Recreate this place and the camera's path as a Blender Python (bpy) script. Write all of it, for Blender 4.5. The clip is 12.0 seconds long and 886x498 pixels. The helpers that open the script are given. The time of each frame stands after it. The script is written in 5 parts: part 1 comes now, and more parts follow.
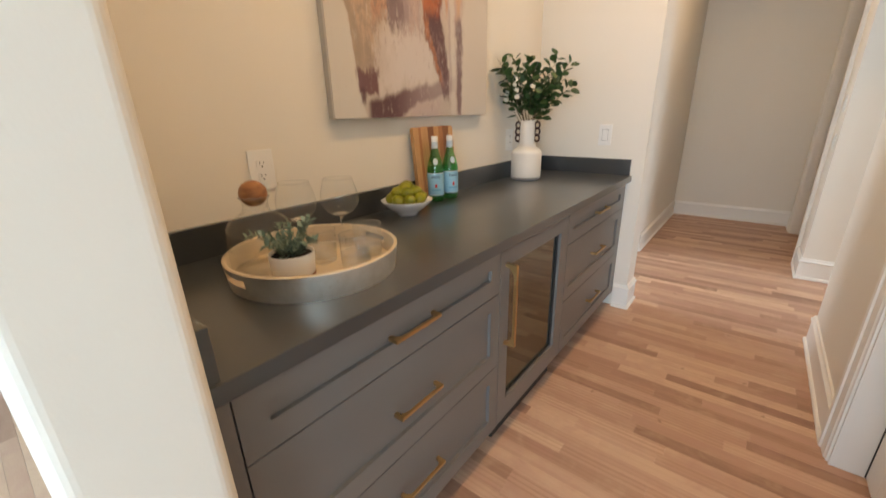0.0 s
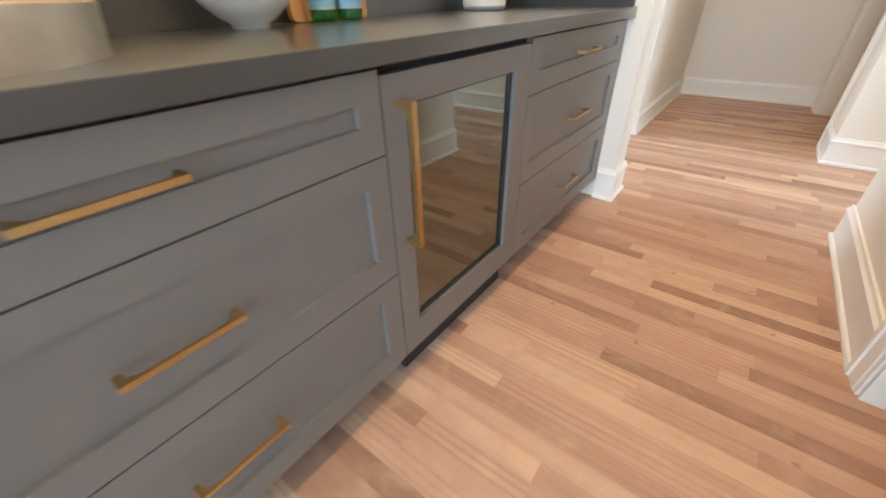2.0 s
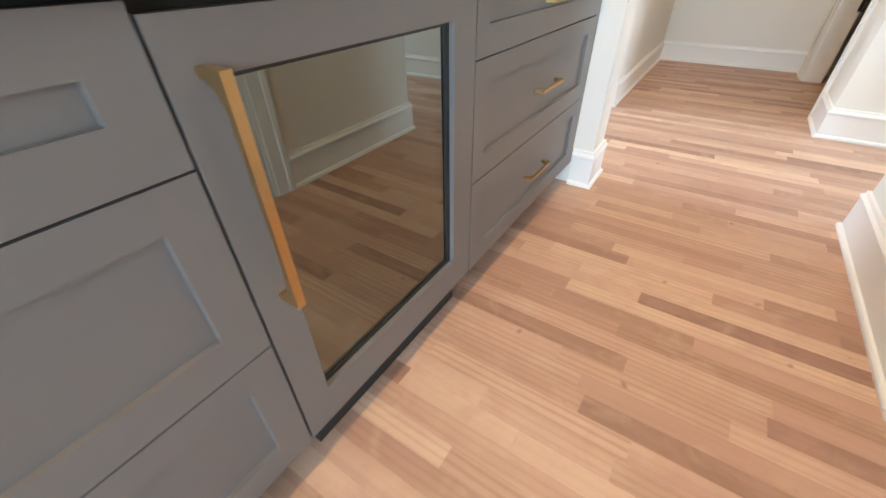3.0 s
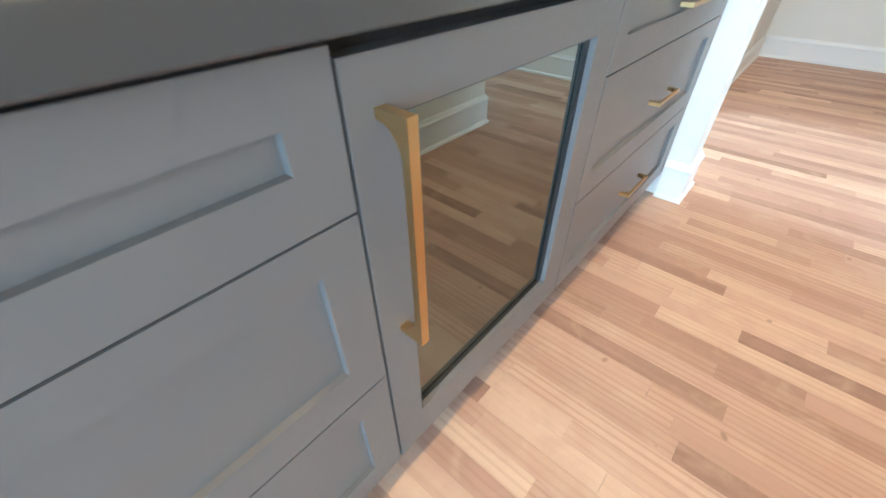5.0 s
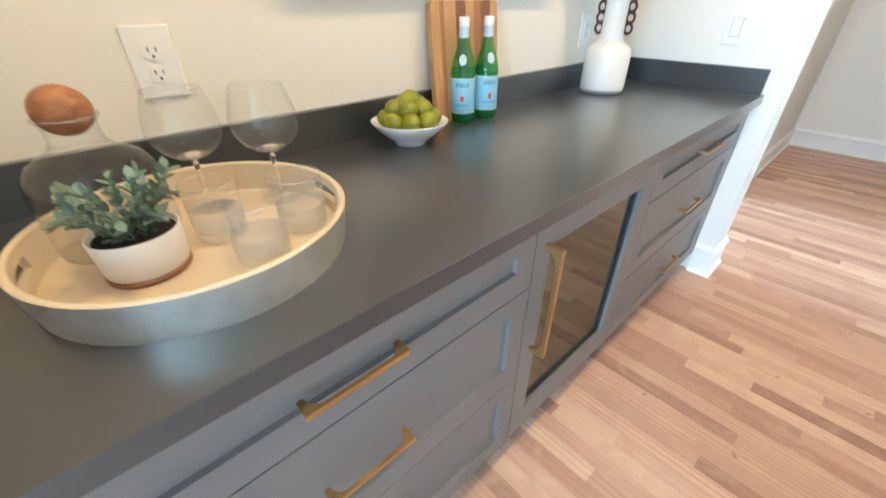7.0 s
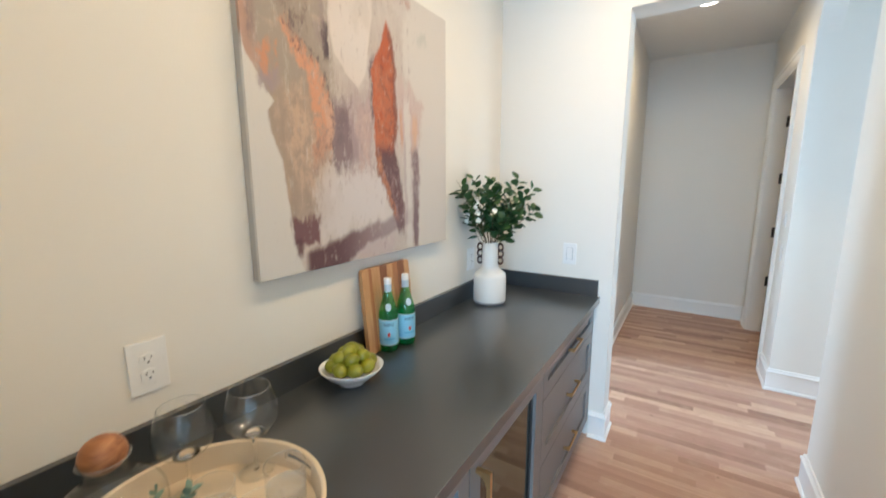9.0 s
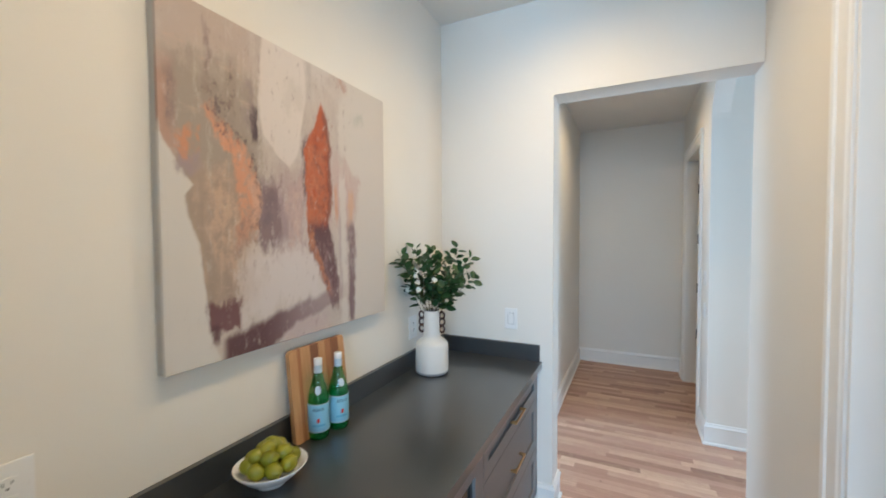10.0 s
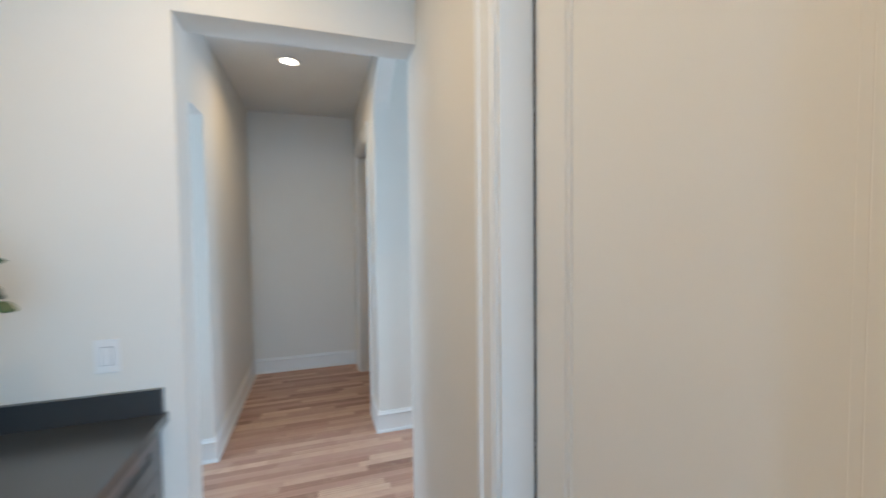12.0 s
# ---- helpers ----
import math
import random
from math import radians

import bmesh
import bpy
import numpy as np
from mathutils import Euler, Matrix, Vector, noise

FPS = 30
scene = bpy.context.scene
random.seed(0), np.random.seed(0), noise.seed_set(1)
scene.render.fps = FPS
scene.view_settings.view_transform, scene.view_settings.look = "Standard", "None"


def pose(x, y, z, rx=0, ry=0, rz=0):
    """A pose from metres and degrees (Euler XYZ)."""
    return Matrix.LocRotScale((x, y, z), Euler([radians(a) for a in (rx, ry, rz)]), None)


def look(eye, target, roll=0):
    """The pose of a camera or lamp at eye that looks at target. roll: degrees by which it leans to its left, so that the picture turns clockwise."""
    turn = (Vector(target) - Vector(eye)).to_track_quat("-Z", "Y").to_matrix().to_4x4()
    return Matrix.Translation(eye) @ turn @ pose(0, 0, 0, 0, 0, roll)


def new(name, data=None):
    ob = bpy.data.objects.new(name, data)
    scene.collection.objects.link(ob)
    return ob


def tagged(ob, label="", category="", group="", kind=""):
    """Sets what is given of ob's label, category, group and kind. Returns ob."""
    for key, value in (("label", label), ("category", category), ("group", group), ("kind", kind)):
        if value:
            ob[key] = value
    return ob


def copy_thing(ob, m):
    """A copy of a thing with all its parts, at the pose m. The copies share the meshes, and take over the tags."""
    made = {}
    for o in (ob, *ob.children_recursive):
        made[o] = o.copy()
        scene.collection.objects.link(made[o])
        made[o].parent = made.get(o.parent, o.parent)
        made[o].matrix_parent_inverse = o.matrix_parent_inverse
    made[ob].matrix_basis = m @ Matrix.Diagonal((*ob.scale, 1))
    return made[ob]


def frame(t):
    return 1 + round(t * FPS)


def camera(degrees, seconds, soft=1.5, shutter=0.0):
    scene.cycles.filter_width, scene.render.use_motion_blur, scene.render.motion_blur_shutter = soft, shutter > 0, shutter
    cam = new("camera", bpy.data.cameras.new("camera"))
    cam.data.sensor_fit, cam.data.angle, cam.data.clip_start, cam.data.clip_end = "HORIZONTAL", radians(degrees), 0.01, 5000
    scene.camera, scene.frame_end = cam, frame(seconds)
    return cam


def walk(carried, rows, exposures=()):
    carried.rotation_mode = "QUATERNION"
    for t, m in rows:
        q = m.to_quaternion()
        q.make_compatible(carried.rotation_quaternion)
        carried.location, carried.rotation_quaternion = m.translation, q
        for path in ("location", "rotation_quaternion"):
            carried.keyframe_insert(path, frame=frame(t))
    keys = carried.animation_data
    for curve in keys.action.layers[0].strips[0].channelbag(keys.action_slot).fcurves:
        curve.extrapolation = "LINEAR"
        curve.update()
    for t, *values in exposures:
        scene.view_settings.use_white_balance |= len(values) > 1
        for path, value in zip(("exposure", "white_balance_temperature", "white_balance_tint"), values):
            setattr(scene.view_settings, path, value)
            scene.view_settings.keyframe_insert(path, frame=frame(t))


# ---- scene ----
cam = camera(97.4, 12.0, shutter=0.5)
PATH = [
    (0, (0.019, 0.08, 1.277), (-1.162, 1.554, 0.62), -1.4),
    (0.5, (-0.012, 0.139, 1.174), (-1.181, 1.566, 0.402), -1.3),
    (1, (-0.034, 0.273, 1.089), (-1.175, 1.649, 0.193), -1.2),
    (1.5, (-0.043, 0.433, 1.014), (-1.138, 1.773, 0.011), -1.4),
    (2, (-0.051, 0.627, 0.952), (-1.075, 1.949, -0.145), -1.3),
    (2.5, (-0.067, 0.818, 0.914), (-1.015, 2.141, -0.249), -1.2),
    (3, (-0.155, 0.975, 0.87), (-1.047, 2.297, -0.337), -1.0),
    (3.2, (-0.204, 1.013, 0.866), (-1.077, 2.33, -0.36), -0.8),
    (4.8, (-0.327, 0.992, 0.888), (-1.321, 2.171, -0.386), -0.5),
    (5, (-0.307, 0.959, 0.911), (-1.334, 2.114, -0.359), -0.6),
    (5.5, (-0.269, 0.851, 0.977), (-1.362, 1.956, -0.281), -0.7),
    (6, (-0.255, 0.74, 1.059), (-1.408, 1.819, -0.168), -0.8),
    (6.5, (-0.241, 0.64, 1.143), (-1.448, 1.734, -0.018), -0.8),
    (6.7, (-0.234, 0.601, 1.175), (-1.461, 1.705, 0.045), -0.7),
    (8.3, (-0.18, 0.391, 1.434), (-1.352, 1.884, 0.806), -0.0),
    (8.5, (-0.17, 0.373, 1.473), (-1.314, 1.922, 0.934), -0.0),
    (9, (-0.164, 0.353, 1.541), (-1.222, 2.018, 1.211), -0.2),
    (9.5, (-0.136, 0.359, 1.599), (-1.115, 2.093, 1.417), -0.1),
    (10, (-0.099, 0.404, 1.629), (-0.972, 2.202, 1.562), -0.3),
    (10.5, (-0.068, 0.48, 1.646), (-0.785, 2.347, 1.635), -0.3),
    (11, (-0.042, 0.653, 1.625), (-0.457, 2.61, 1.625), -0.4),
    (11.5, (-0.018, 0.781, 1.593), (0.019, 2.78, 1.569), -0.6),
    (12, (0.002, 0.942, 1.568), (0.614, 2.844, 1.488), -0.7),
]

# ---- world and lights ----
EXPOSURES = [(0.0, 0.01, 8500, 21), (0.5, 0.13, 9000, 22), (1.0, 0.25, 9100, 23), (1.5, 0.46, 8300, 19), (2.5, 0.67, 7400, 16), (5.0, 1.14, 6200, 7), (6.5, 1.04, 6350, 9), (8.5, 0.55, 6150, 9), (10.0, 0.08, 6050, 10), (11.0, -0.09, 6050, 10), (12.0, -0.13, 5950, 10)]
walk(cam, [(t, look(eye, target, roll)) for t, eye, target, roll in PATH], EXPOSURES)

SKY_STRENGTH, WINDOW_POWER, SIDE_POWER, CAN_POWER, HALL_CAN_POWER = 0.1, 145.0, 46.0, 44.0, 32.0
world = bpy.data.worlds.new("sky")
scene.world = world
world.use_nodes = True
wn = world.node_tree
sky = wn.nodes.new("ShaderNodeTexSky")
sky.sky_type, sky.sun_disc, sky.sun_elevation, sky.sun_rotation = "NISHITA", False, radians(50), radians(150)
wn.links.new(sky.outputs[0], wn.nodes["Background"].inputs[0])
wn.nodes["Background"].inputs[1].default_value = SKY_STRENGTH


def lamp(name, kind, m, power, colour, sx=0.1, sy=0.1, spot=166):
    d = bpy.data.lights.new(name, kind)
    d.energy, d.color = power, colour
    if kind == "AREA":
        d.shape, d.size, d.size_y = "RECTANGLE", sx, sy
    else:
        d.shadow_soft_size = sx
    if kind == "SPOT":
        d.spot_size, d.spot_blend = radians(spot), 1.0
    ob = new(name, d)
    ob.matrix_world = m
    return ob


# plan, in metres
WX, END_Y, END_T, RX = -1.215, 2.69, 0.17, 0.445      # long wall, end wall and its thickness, opposite wall
STUB_Y0, STUB_Y1, STUB_X = 0.055, 0.225, -0.50
CEIL, HALL_CEIL = 2.975, 2.95
OP_L, OP_R, OP_TOP = -0.506, 0.428, 2.425
HLX, HRX, HALL_Y0, HALL_Y1 = -0.715, 0.437, 3.965, 5.745
FACE_X, CT_X, CT_Z, CT_B = -0.592, -0.566, 0.89, 0.852
CANS = ((-0.33, 0.98), (-0.33, 2.02))
HALL_CAN = (-0.18, 4.30)
DAY, SIDE_DAY = (0.40, 0.69, 1.0), (0.50, 0.73, 1.0)
WARM = (1.0, 0.71, 0.37)
WINS = [(-2.15, 0.22), (0.2, 0.6), (1.9, 0.6)]                   # room windows: middle and half width
for wx, half in WINS:
    lamp("window_light", "AREA", look((wx, -4.12, 1.5), (wx, 0, 1.35)), WINDOW_POWER * half / 0.6, DAY, 2 * half, 2.1)
lamp("window_light", "AREA", look((3.02, 3.42, 1.4), (0, 3.42, 1.3)), SIDE_POWER, SIDE_DAY, 0.8, 2.0)
lamp("window_light", "AREA", look((-2.92, 3.42, 1.5), (0, 3.42, 1.4)), SIDE_POWER, SIDE_DAY, 0.8, 1.6)
for cx, cy in CANS:
    lamp("can_light", "SPOT", pose(cx, cy, CEIL - 0.02), CAN_POWER, WARM, 0.055)
lamp("can_light", "SPOT", pose(HALL_CAN[0], HALL_CAN[1], HALL_CEIL - 0.02), HALL_CAN_POWER, WARM, 0.055)

# ---- materials ----


class Net:
    """A small node builder for one material."""

    def __init__(self, name):
        self.mat = bpy.data.materials.new(name)
        self.mat.use_nodes = True
        self.t = self.mat.node_tree
        self.bsdf = self.t.nodes["Principled BSDF"]
        self.out = self.t.nodes["Material Output"]

    def node(self, kind):
        return self.t.nodes.new(kind)

    def link(self, a, b):
        self.t.links.new(a, b)

    def put(self, socket, v):
        if isinstance(v, bpy.types.NodeSocket):
            self.link(v, socket)
        else:
            socket.default_value = (*v, 1) if isinstance(v, tuple) and len(v) == 3 and socket.type == "RGBA" else v

    def maths(self, op, a, b=0.0, c=0.0, clamp=False):
        n = self.node("ShaderNodeMath")
        n.operation, n.use_clamp = op, clamp
        for s, v in zip(n.inputs, (a, b, c)):
            self.put(s, v)
        return n.outputs[0]

    def mix(self, f, a, b, blend="MIX"):
        n = self.node("ShaderNodeMix")
        n.data_type, n.blend_type = "RGBA", blend
        self.put(n.inputs[0], f), self.put(n.inputs[6], a), self.put(n.inputs[7], b)
        return n.outputs[2]

    def coords(self, which="Object", scale=(1, 1, 1), offset=None):
        c = self.node("ShaderNodeNewGeometry").outputs["Position"] if which == "World" else self.node("ShaderNodeTexCoord").outputs[which]
        m = self.node("ShaderNodeMapping")
        self.link(c, m.inputs[0])
        m.inputs["Scale"].default_value = scale
        if offset is not None:
            self.link(offset, m.inputs["Location"])
        return m.outputs[0]

    def noise(self, vec, scale, detail=3.0, rough=0.5, distort=0.0):
        n = self.node("ShaderNodeTexNoise")
        self.link(vec, n.inputs["Vector"])
        n.inputs["Scale"].default_value, n.inputs["Detail"].default_value = scale, detail
        n.inputs["Roughness"].default_value, n.inputs["Distortion"].default_value = rough, distort
        return n.outputs[0]

    def span(self, v, a, b, c=0.0, d=1.0, smooth=False):
        n = self.node("ShaderNodeMapRange")
        n.interpolation_type = "SMOOTHSTEP" if smooth else "LINEAR"
        self.put(n.inputs[0], v)
        for i, x in enumerate((a, b, c, d)):
            n.inputs[i + 1].default_value = x
        return n.outputs[0]

    def bump(self, height, strength, distance=0.002):
        n = self.node("ShaderNodeBump")
        n.inputs["Strength"].default_value, n.inputs["Distance"].default_value = strength, distance
        self.link(height, n.inputs["Height"])
        self.link(n.outputs[0], self.bsdf.inputs["Normal"])

    def set(self, **kw):
        names = dict(color="Base Color", rough="Roughness", metal="Metallic", spec="Specular IOR Level", emit="Emission Color", power="Emission Strength",
                     coat="Coat Weight", sss="Subsurface Weight", trans="Transmission Weight", sheen="Sheen Weight")
        for k, v in kw.items():
            self.put(self.bsdf.inputs[names[k]], v)
        return self


def paint(name, colour, rough=0.5, mottle=0.05, fine=260.0, relief=0.08, which="World"):
    n = Net(name)
    p = n.coords(which)
    big, small = n.noise(p, 1.7, 4), n.noise(p, fine, 2)
    dark = tuple(c * (1 - 2 * mottle) for c in colour)
    n.set(color=n.mix(big, dark, colour), rough=n.span(small, 0.3, 0.7, rough - 0.06, rough + 0.06))
    if relief:
        n.bump(n.maths("ADD", small, n.maths("MULTIPLY", big, 0.3)), relief, 0.001)
    return n.mat


WALL = paint("wall_paint", (0.80, 0.755, 0.68), 0.62, 0.02, 180, 0.16)
CEILING = paint("ceiling_paint", (0.80, 0.78, 0.74), 0.75, 0.02, 220, 0.12)
TRIM = paint("trim_paint", (0.84, 0.82, 0.78), 0.34, 0.015, 90, 0.05)
CABINET = paint("cabinet_paint", (0.170, 0.157, 0.150), 0.38, 0.03, 320, 0.05)
# near-black; stands in for shade in recesses and gaps such as the toe kick
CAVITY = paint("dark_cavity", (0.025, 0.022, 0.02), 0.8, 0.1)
PLATE = paint("white_plastic", (0.82, 0.81, 0.79), 0.32, 0.01, 60, 0.0)
CERAMIC = paint("white_ceramic", (0.80, 0.78, 0.74), 0.45, 0.03, 120, 0.25)
GLAZE = paint("white_glaze", (0.78, 0.78, 0.78), 0.18, 0.02, 60, 0.05)
BLACK_METAL = paint("black_metal", (0.02, 0.02, 0.02), 0.4, 0.1)
CHAIN = paint("dark_ceramic", (0.06, 0.022, 0.016), 0.4, 0.15, 90, 0.2)
TERRACOTTA = paint("tan_wood_saucer", (0.30, 0.13, 0.065), 0.6, 0.15, 150, 0.3)
SOIL = paint("soil", (0.02, 0.016, 0.012), 0.95, 0.3, 150, 1.0)
LABEL_BLUE = paint("pale_blue_paper", (0.27, 0.57, 0.74), 0.45, 0.06, 40, 0.02)
LABEL_DARK = paint("navy_ink", (0.03, 0.06, 0.16), 0.45)
LABEL_PRINT = paint("mid_blue_ink", (0.14, 0.42, 0.62), 0.45)
LABEL_RED = paint("red_ink", (0.6, 0.04, 0.03), 0.45)
LABEL_SILVER = paint("silver_paper", (0.50, 0.61, 0.68), 0.3)
# grey for the shaded gap round the switch rocker
SWITCH_GAP_SHADE = paint("grey_gap_shade", (0.30, 0.30, 0.30), 0.6)
STEM = paint("stem", (0.10, 0.07, 0.03), 0.7, 0.2, 120, 0.3)


def quartz():
    n = Net("dark_quartz")
    p = n.coords("World")
    cloud, wipe = n.noise(p, 3.5, 2, 0.5), n.noise(n.coords("World", (1.0, 0.35, 1.0)), 6.0, 2, 0.5)
    n.set(color=n.mix(cloud, (0.030, 0.034, 0.038), (0.039, 0.043, 0.047)), rough=n.span(wipe, 0.3, 0.7, 0.28, 0.32), spec=0.7, coat=0.75)
    n.bsdf.inputs["Coat Roughness"].default_value = 0.24
    return n.mat


def oak(name, joined):
    n = Net(name)
    rnd = n.node("ShaderNodeNewGeometry").outputs["Random Per Island"] if joined else n.node("ShaderNodeObjectInfo").outputs["Random"]
    shift = n.node("ShaderNodeCombineXYZ")
    n.link(n.maths("MULTIPLY", rnd, 37.0), shift.inputs[0])
    n.link(n.maths("MULTIPLY", rnd, 91.0), shift.inputs[1])
    p = n.coords("World" if joined else "Object", (1, 1, 1), shift.outputs[0])
    stretch = n.node("ShaderNodeMapping")
    n.link(p, stretch.inputs[0])
    stretch.inputs["Scale"].default_value = (1.0, 11.0, 1.0)
    s = stretch.outputs[0]
    warp = n.noise(s, 1.8, 3, 0.5, 0.8)
    rings = n.node("ShaderNodeTexWave")
    rings.wave_type, rings.bands_direction = "BANDS", "Y"
    n.link(s, rings.inputs["Vector"])
    rings.inputs["Scale"].default_value, rings.inputs["Distortion"].default_value = 0.32, 12.0
    rings.inputs["Detail"].default_value, rings.inputs["Detail Scale"].default_value = 3.0, 1.2
    pores = n.node("ShaderNodeMapping")
    n.link(p, pores.inputs[0])
    pores.inputs["Scale"].default_value = (5.0, 90.0, 1.0)
    fine = n.noise(pores.outputs[0], 5.0, 3, 0.6)
    tone = n.node("ShaderNodeValToRGB")
    n.link(rnd, tone.inputs[0])
    stops = ((0.0, (0.28, 0.150, 0.104)), (0.12, (0.38, 0.215, 0.152)), (0.28, (0.46, 0.272, 0.196)), (0.50, (0.52, 0.320, 0.232)), (0.80, (0.59, 0.378, 0.272)), (1.0, (0.70, 0.490, 0.350)))
    while len(tone.color_ramp.elements) < len(stops):
        tone.color_ramp.elements.new(0.5)
    for e, (at, c) in zip(tone.color_ramp.elements, stops):
        e.position, e.color = at, (*c, 1)
    c = n.mix(n.maths("MULTIPLY", n.span(rings.outputs[0], 0.15, 0.9), 0.12), tone.outputs[0], (0.28, 0.135, 0.08))
    c = n.mix(n.span(warp, 0.40, 0.75, 0.0, 0.30), c, (0.62, 0.395, 0.265))
    c = n.mix(n.span(fine, 0.52, 0.74, 0.0, 0.20), c, (0.30, 0.155, 0.10))
    blush = n.noise(p, 7.0, 4, 0.6, 0.6)
    c = n.mix(n.span(blush, 0.50, 0.70, 0.0, 0.46), c, (0.48, 0.262, 0.205))
    c = n.mix(n.span(blush, 0.46, 0.30, 0.0, 0.30), c, (0.64, 0.46, 0.32))
    flame = n.node("ShaderNodeTexWave")
    flame.wave_type, flame.bands_direction = "RINGS", "Z"
    small = n.node("ShaderNodeCombineXYZ")
    n.link(n.maths("MULTIPLY", n.maths("SUBTRACT", rnd, 0.5), 0.9), small.inputs[0])
    n.link(n.maths("MULTIPLY", n.maths("SINE", n.maths("MULTIPLY", rnd, 80.0)), 0.45), small.inputs[1])
    long_way = n.node("ShaderNodeMapping")
    n.link(n.node("ShaderNodeTexCoord").outputs["Object"], long_way.inputs[0])
    n.link(small.outputs[0], long_way.inputs["Location"])
    long_way.inputs["Scale"].default_value = (0.7, 6.0, 0.0)
    n.link(long_way.outputs[0], flame.inputs["Vector"])
    flame.inputs["Scale"].default_value, flame.inputs["Distortion"].default_value = 2.6, 3.0
    flame.inputs["Detail"].default_value, flame.inputs["Detail Scale"].default_value = 2.0, 1.0
    c = n.mix(n.maths("MULTIPLY", n.span(flame.outputs[0], 0.55, 0.95), 0.0 if joined else n.span(n.maths("FRACT", n.maths("MULTIPLY", rnd, 7.3)), 0.3, 0.9, 0.05, 0.34)), c, (0.30, 0.145, 0.085))
    knots = n.noise(p, 17.0, 1, 0.4)
    c = n.mix(n.span(knots, 0.76, 0.80, 0.0, 0.45), c, (0.16, 0.07, 0.04))
    n.set(color=c, rough=n.span(fine, 0.3, 0.7, 0.36, 0.48), spec=0.4)
    n.bump(fine, 0.08, 0.0008)
    return n.mat


def boards_wood(name, light, dark, axis=(40.0, 3.0, 3.0)):
    n = Net(name)
    p = n.coords("Object")
    st = n.node("ShaderNodeMapping")
    n.link(p, st.inputs[0])
    st.inputs["Scale"].default_value = axis
    g = n.noise(st.outputs[0], 3.0, 4, 0.6, 0.6)
    c = n.mix(n.span(g, 0.3, 0.7), dark, light)
    n.set(color=c, rough=0.48)
    n.bump(g, 0.12, 0.001)
    return n.mat


def brushed(name, colour, rough, metal=1.0, patch=9.0):
    n = Net(name)
    big = n.noise(n.coords("World"), patch, 3, 0.55)
    n.set(color=n.mix(big, tuple(c * 0.86 for c in colour), colour), rough=n.span(big, 0.3, 0.7, rough - 0.05, rough + 0.05), metal=metal)
    return n.mat


def silver_leaf():
    """Beaten silver leaf: upright brush marks, small worn patches that show warmer."""
    n = Net("silver_leaf")
    marks = n.noise(n.coords("Object", (1.0, 1.0, 0.18)), 70.0, 4, 0.6)
    patch, worn = n.noise(n.coords("Object"), 14.0, 4, 0.6), n.noise(n.coords("Object"), 45.0, 3, 0.6)
    c = n.mix(n.span(patch, 0.35, 0.65), (0.74, 0.71, 0.66), (0.88, 0.86, 0.82))
    c = n.mix(n.span(worn, 0.66, 0.72, 0.0, 0.3), c, (0.64, 0.55, 0.44))
    n.set(color=c, rough=n.span(marks, 0.3, 0.7, 0.30, 0.42), metal=0.88)
    n.bump(patch, 0.05, 0.001)
    return n.mat


def clear_glass(name, tint=(0.99, 0.995, 0.992), gloss=0.065, body=0.0, body_colour=(0, 0, 0), rim=0.55):
    """Thin clear glass: what is behind shows through, the gloss grows towards the rim."""
    n = Net(name)
    through_glass, shine, mixer = n.node("ShaderNodeBsdfTransparent"), n.node("ShaderNodeBsdfGlossy"), n.node("ShaderNodeMixShader")
    through_glass.inputs[0].default_value = (*tint, 1)
    shine.inputs["Roughness"].default_value = 0.02
    lw = n.node("ShaderNodeLayerWeight")
    lw.inputs[0].default_value = 0.5
    n.link(n.span(n.maths("POWER", lw.outputs["Facing"], 5.0), 0.0, 1.0, gloss, rim), mixer.inputs[0])
    # diffuse body: colours the green glass, paints pale brightness into the clear glass
    if body:
        dye, blend = n.node("ShaderNodeBsdfDiffuse"), n.node("ShaderNodeMixShader")
        dye.inputs[0].default_value = (*body_colour, 1)
        blend.inputs[0].default_value = body
        n.link(through_glass.outputs[0], blend.inputs[1])
        n.link(dye.outputs[0], blend.inputs[2])
        n.link(blend.outputs[0], mixer.inputs[1])
    else:
        n.link(through_glass.outputs[0], mixer.inputs[1])
    n.link(shine.outputs[0], mixer.inputs[2])
    n.link(mixer.outputs[0], n.out.inputs[0])
    return n.mat


def solid_glass(name):
    n = Net(name)
    g = n.node("ShaderNodeBsdfGlass")
    g.inputs["Roughness"].default_value, g.inputs["IOR"].default_value = 0.0, 1.5
    n.link(g.outputs[0], n.out.inputs[0])
    return n.mat


def fridge_pane():
    n = Net("coated_glass")
    see, shine, mixer = n.node("ShaderNodeBsdfTransparent"), n.node("ShaderNodeBsdfGlossy"), n.node("ShaderNodeMixShader")
    see.inputs[0].default_value = (0.16, 0.17, 0.16, 1)
    shine.inputs[0].default_value = (0.74, 0.79, 0.73, 1)
    shine.inputs["Roughness"].default_value = 0.015
    mixer.inputs[0].default_value = 0.33
    n.link(see.outputs[0], mixer.inputs[1])
    n.link(shine.outputs[0], mixer.inputs[2])
    n.link(mixer.outputs[0], n.out.inputs[0])
    return n.mat


def leaf_paint(name, a, b, rough=0.42):
    n = Net(name)
    rnd = n.node("ShaderNodeObjectInfo").outputs["Random"]
    vein = n.noise(n.coords("Object"), 160, 2)
    n.set(color=n.mix(n.maths("ADD", n.maths("MULTIPLY", rnd, 0.8), n.maths("MULTIPLY", vein, 0.2)), a, b), rough=rough, sss=0.0)
    n.bump(vein, 0.2, 0.0006)
    return n.mat


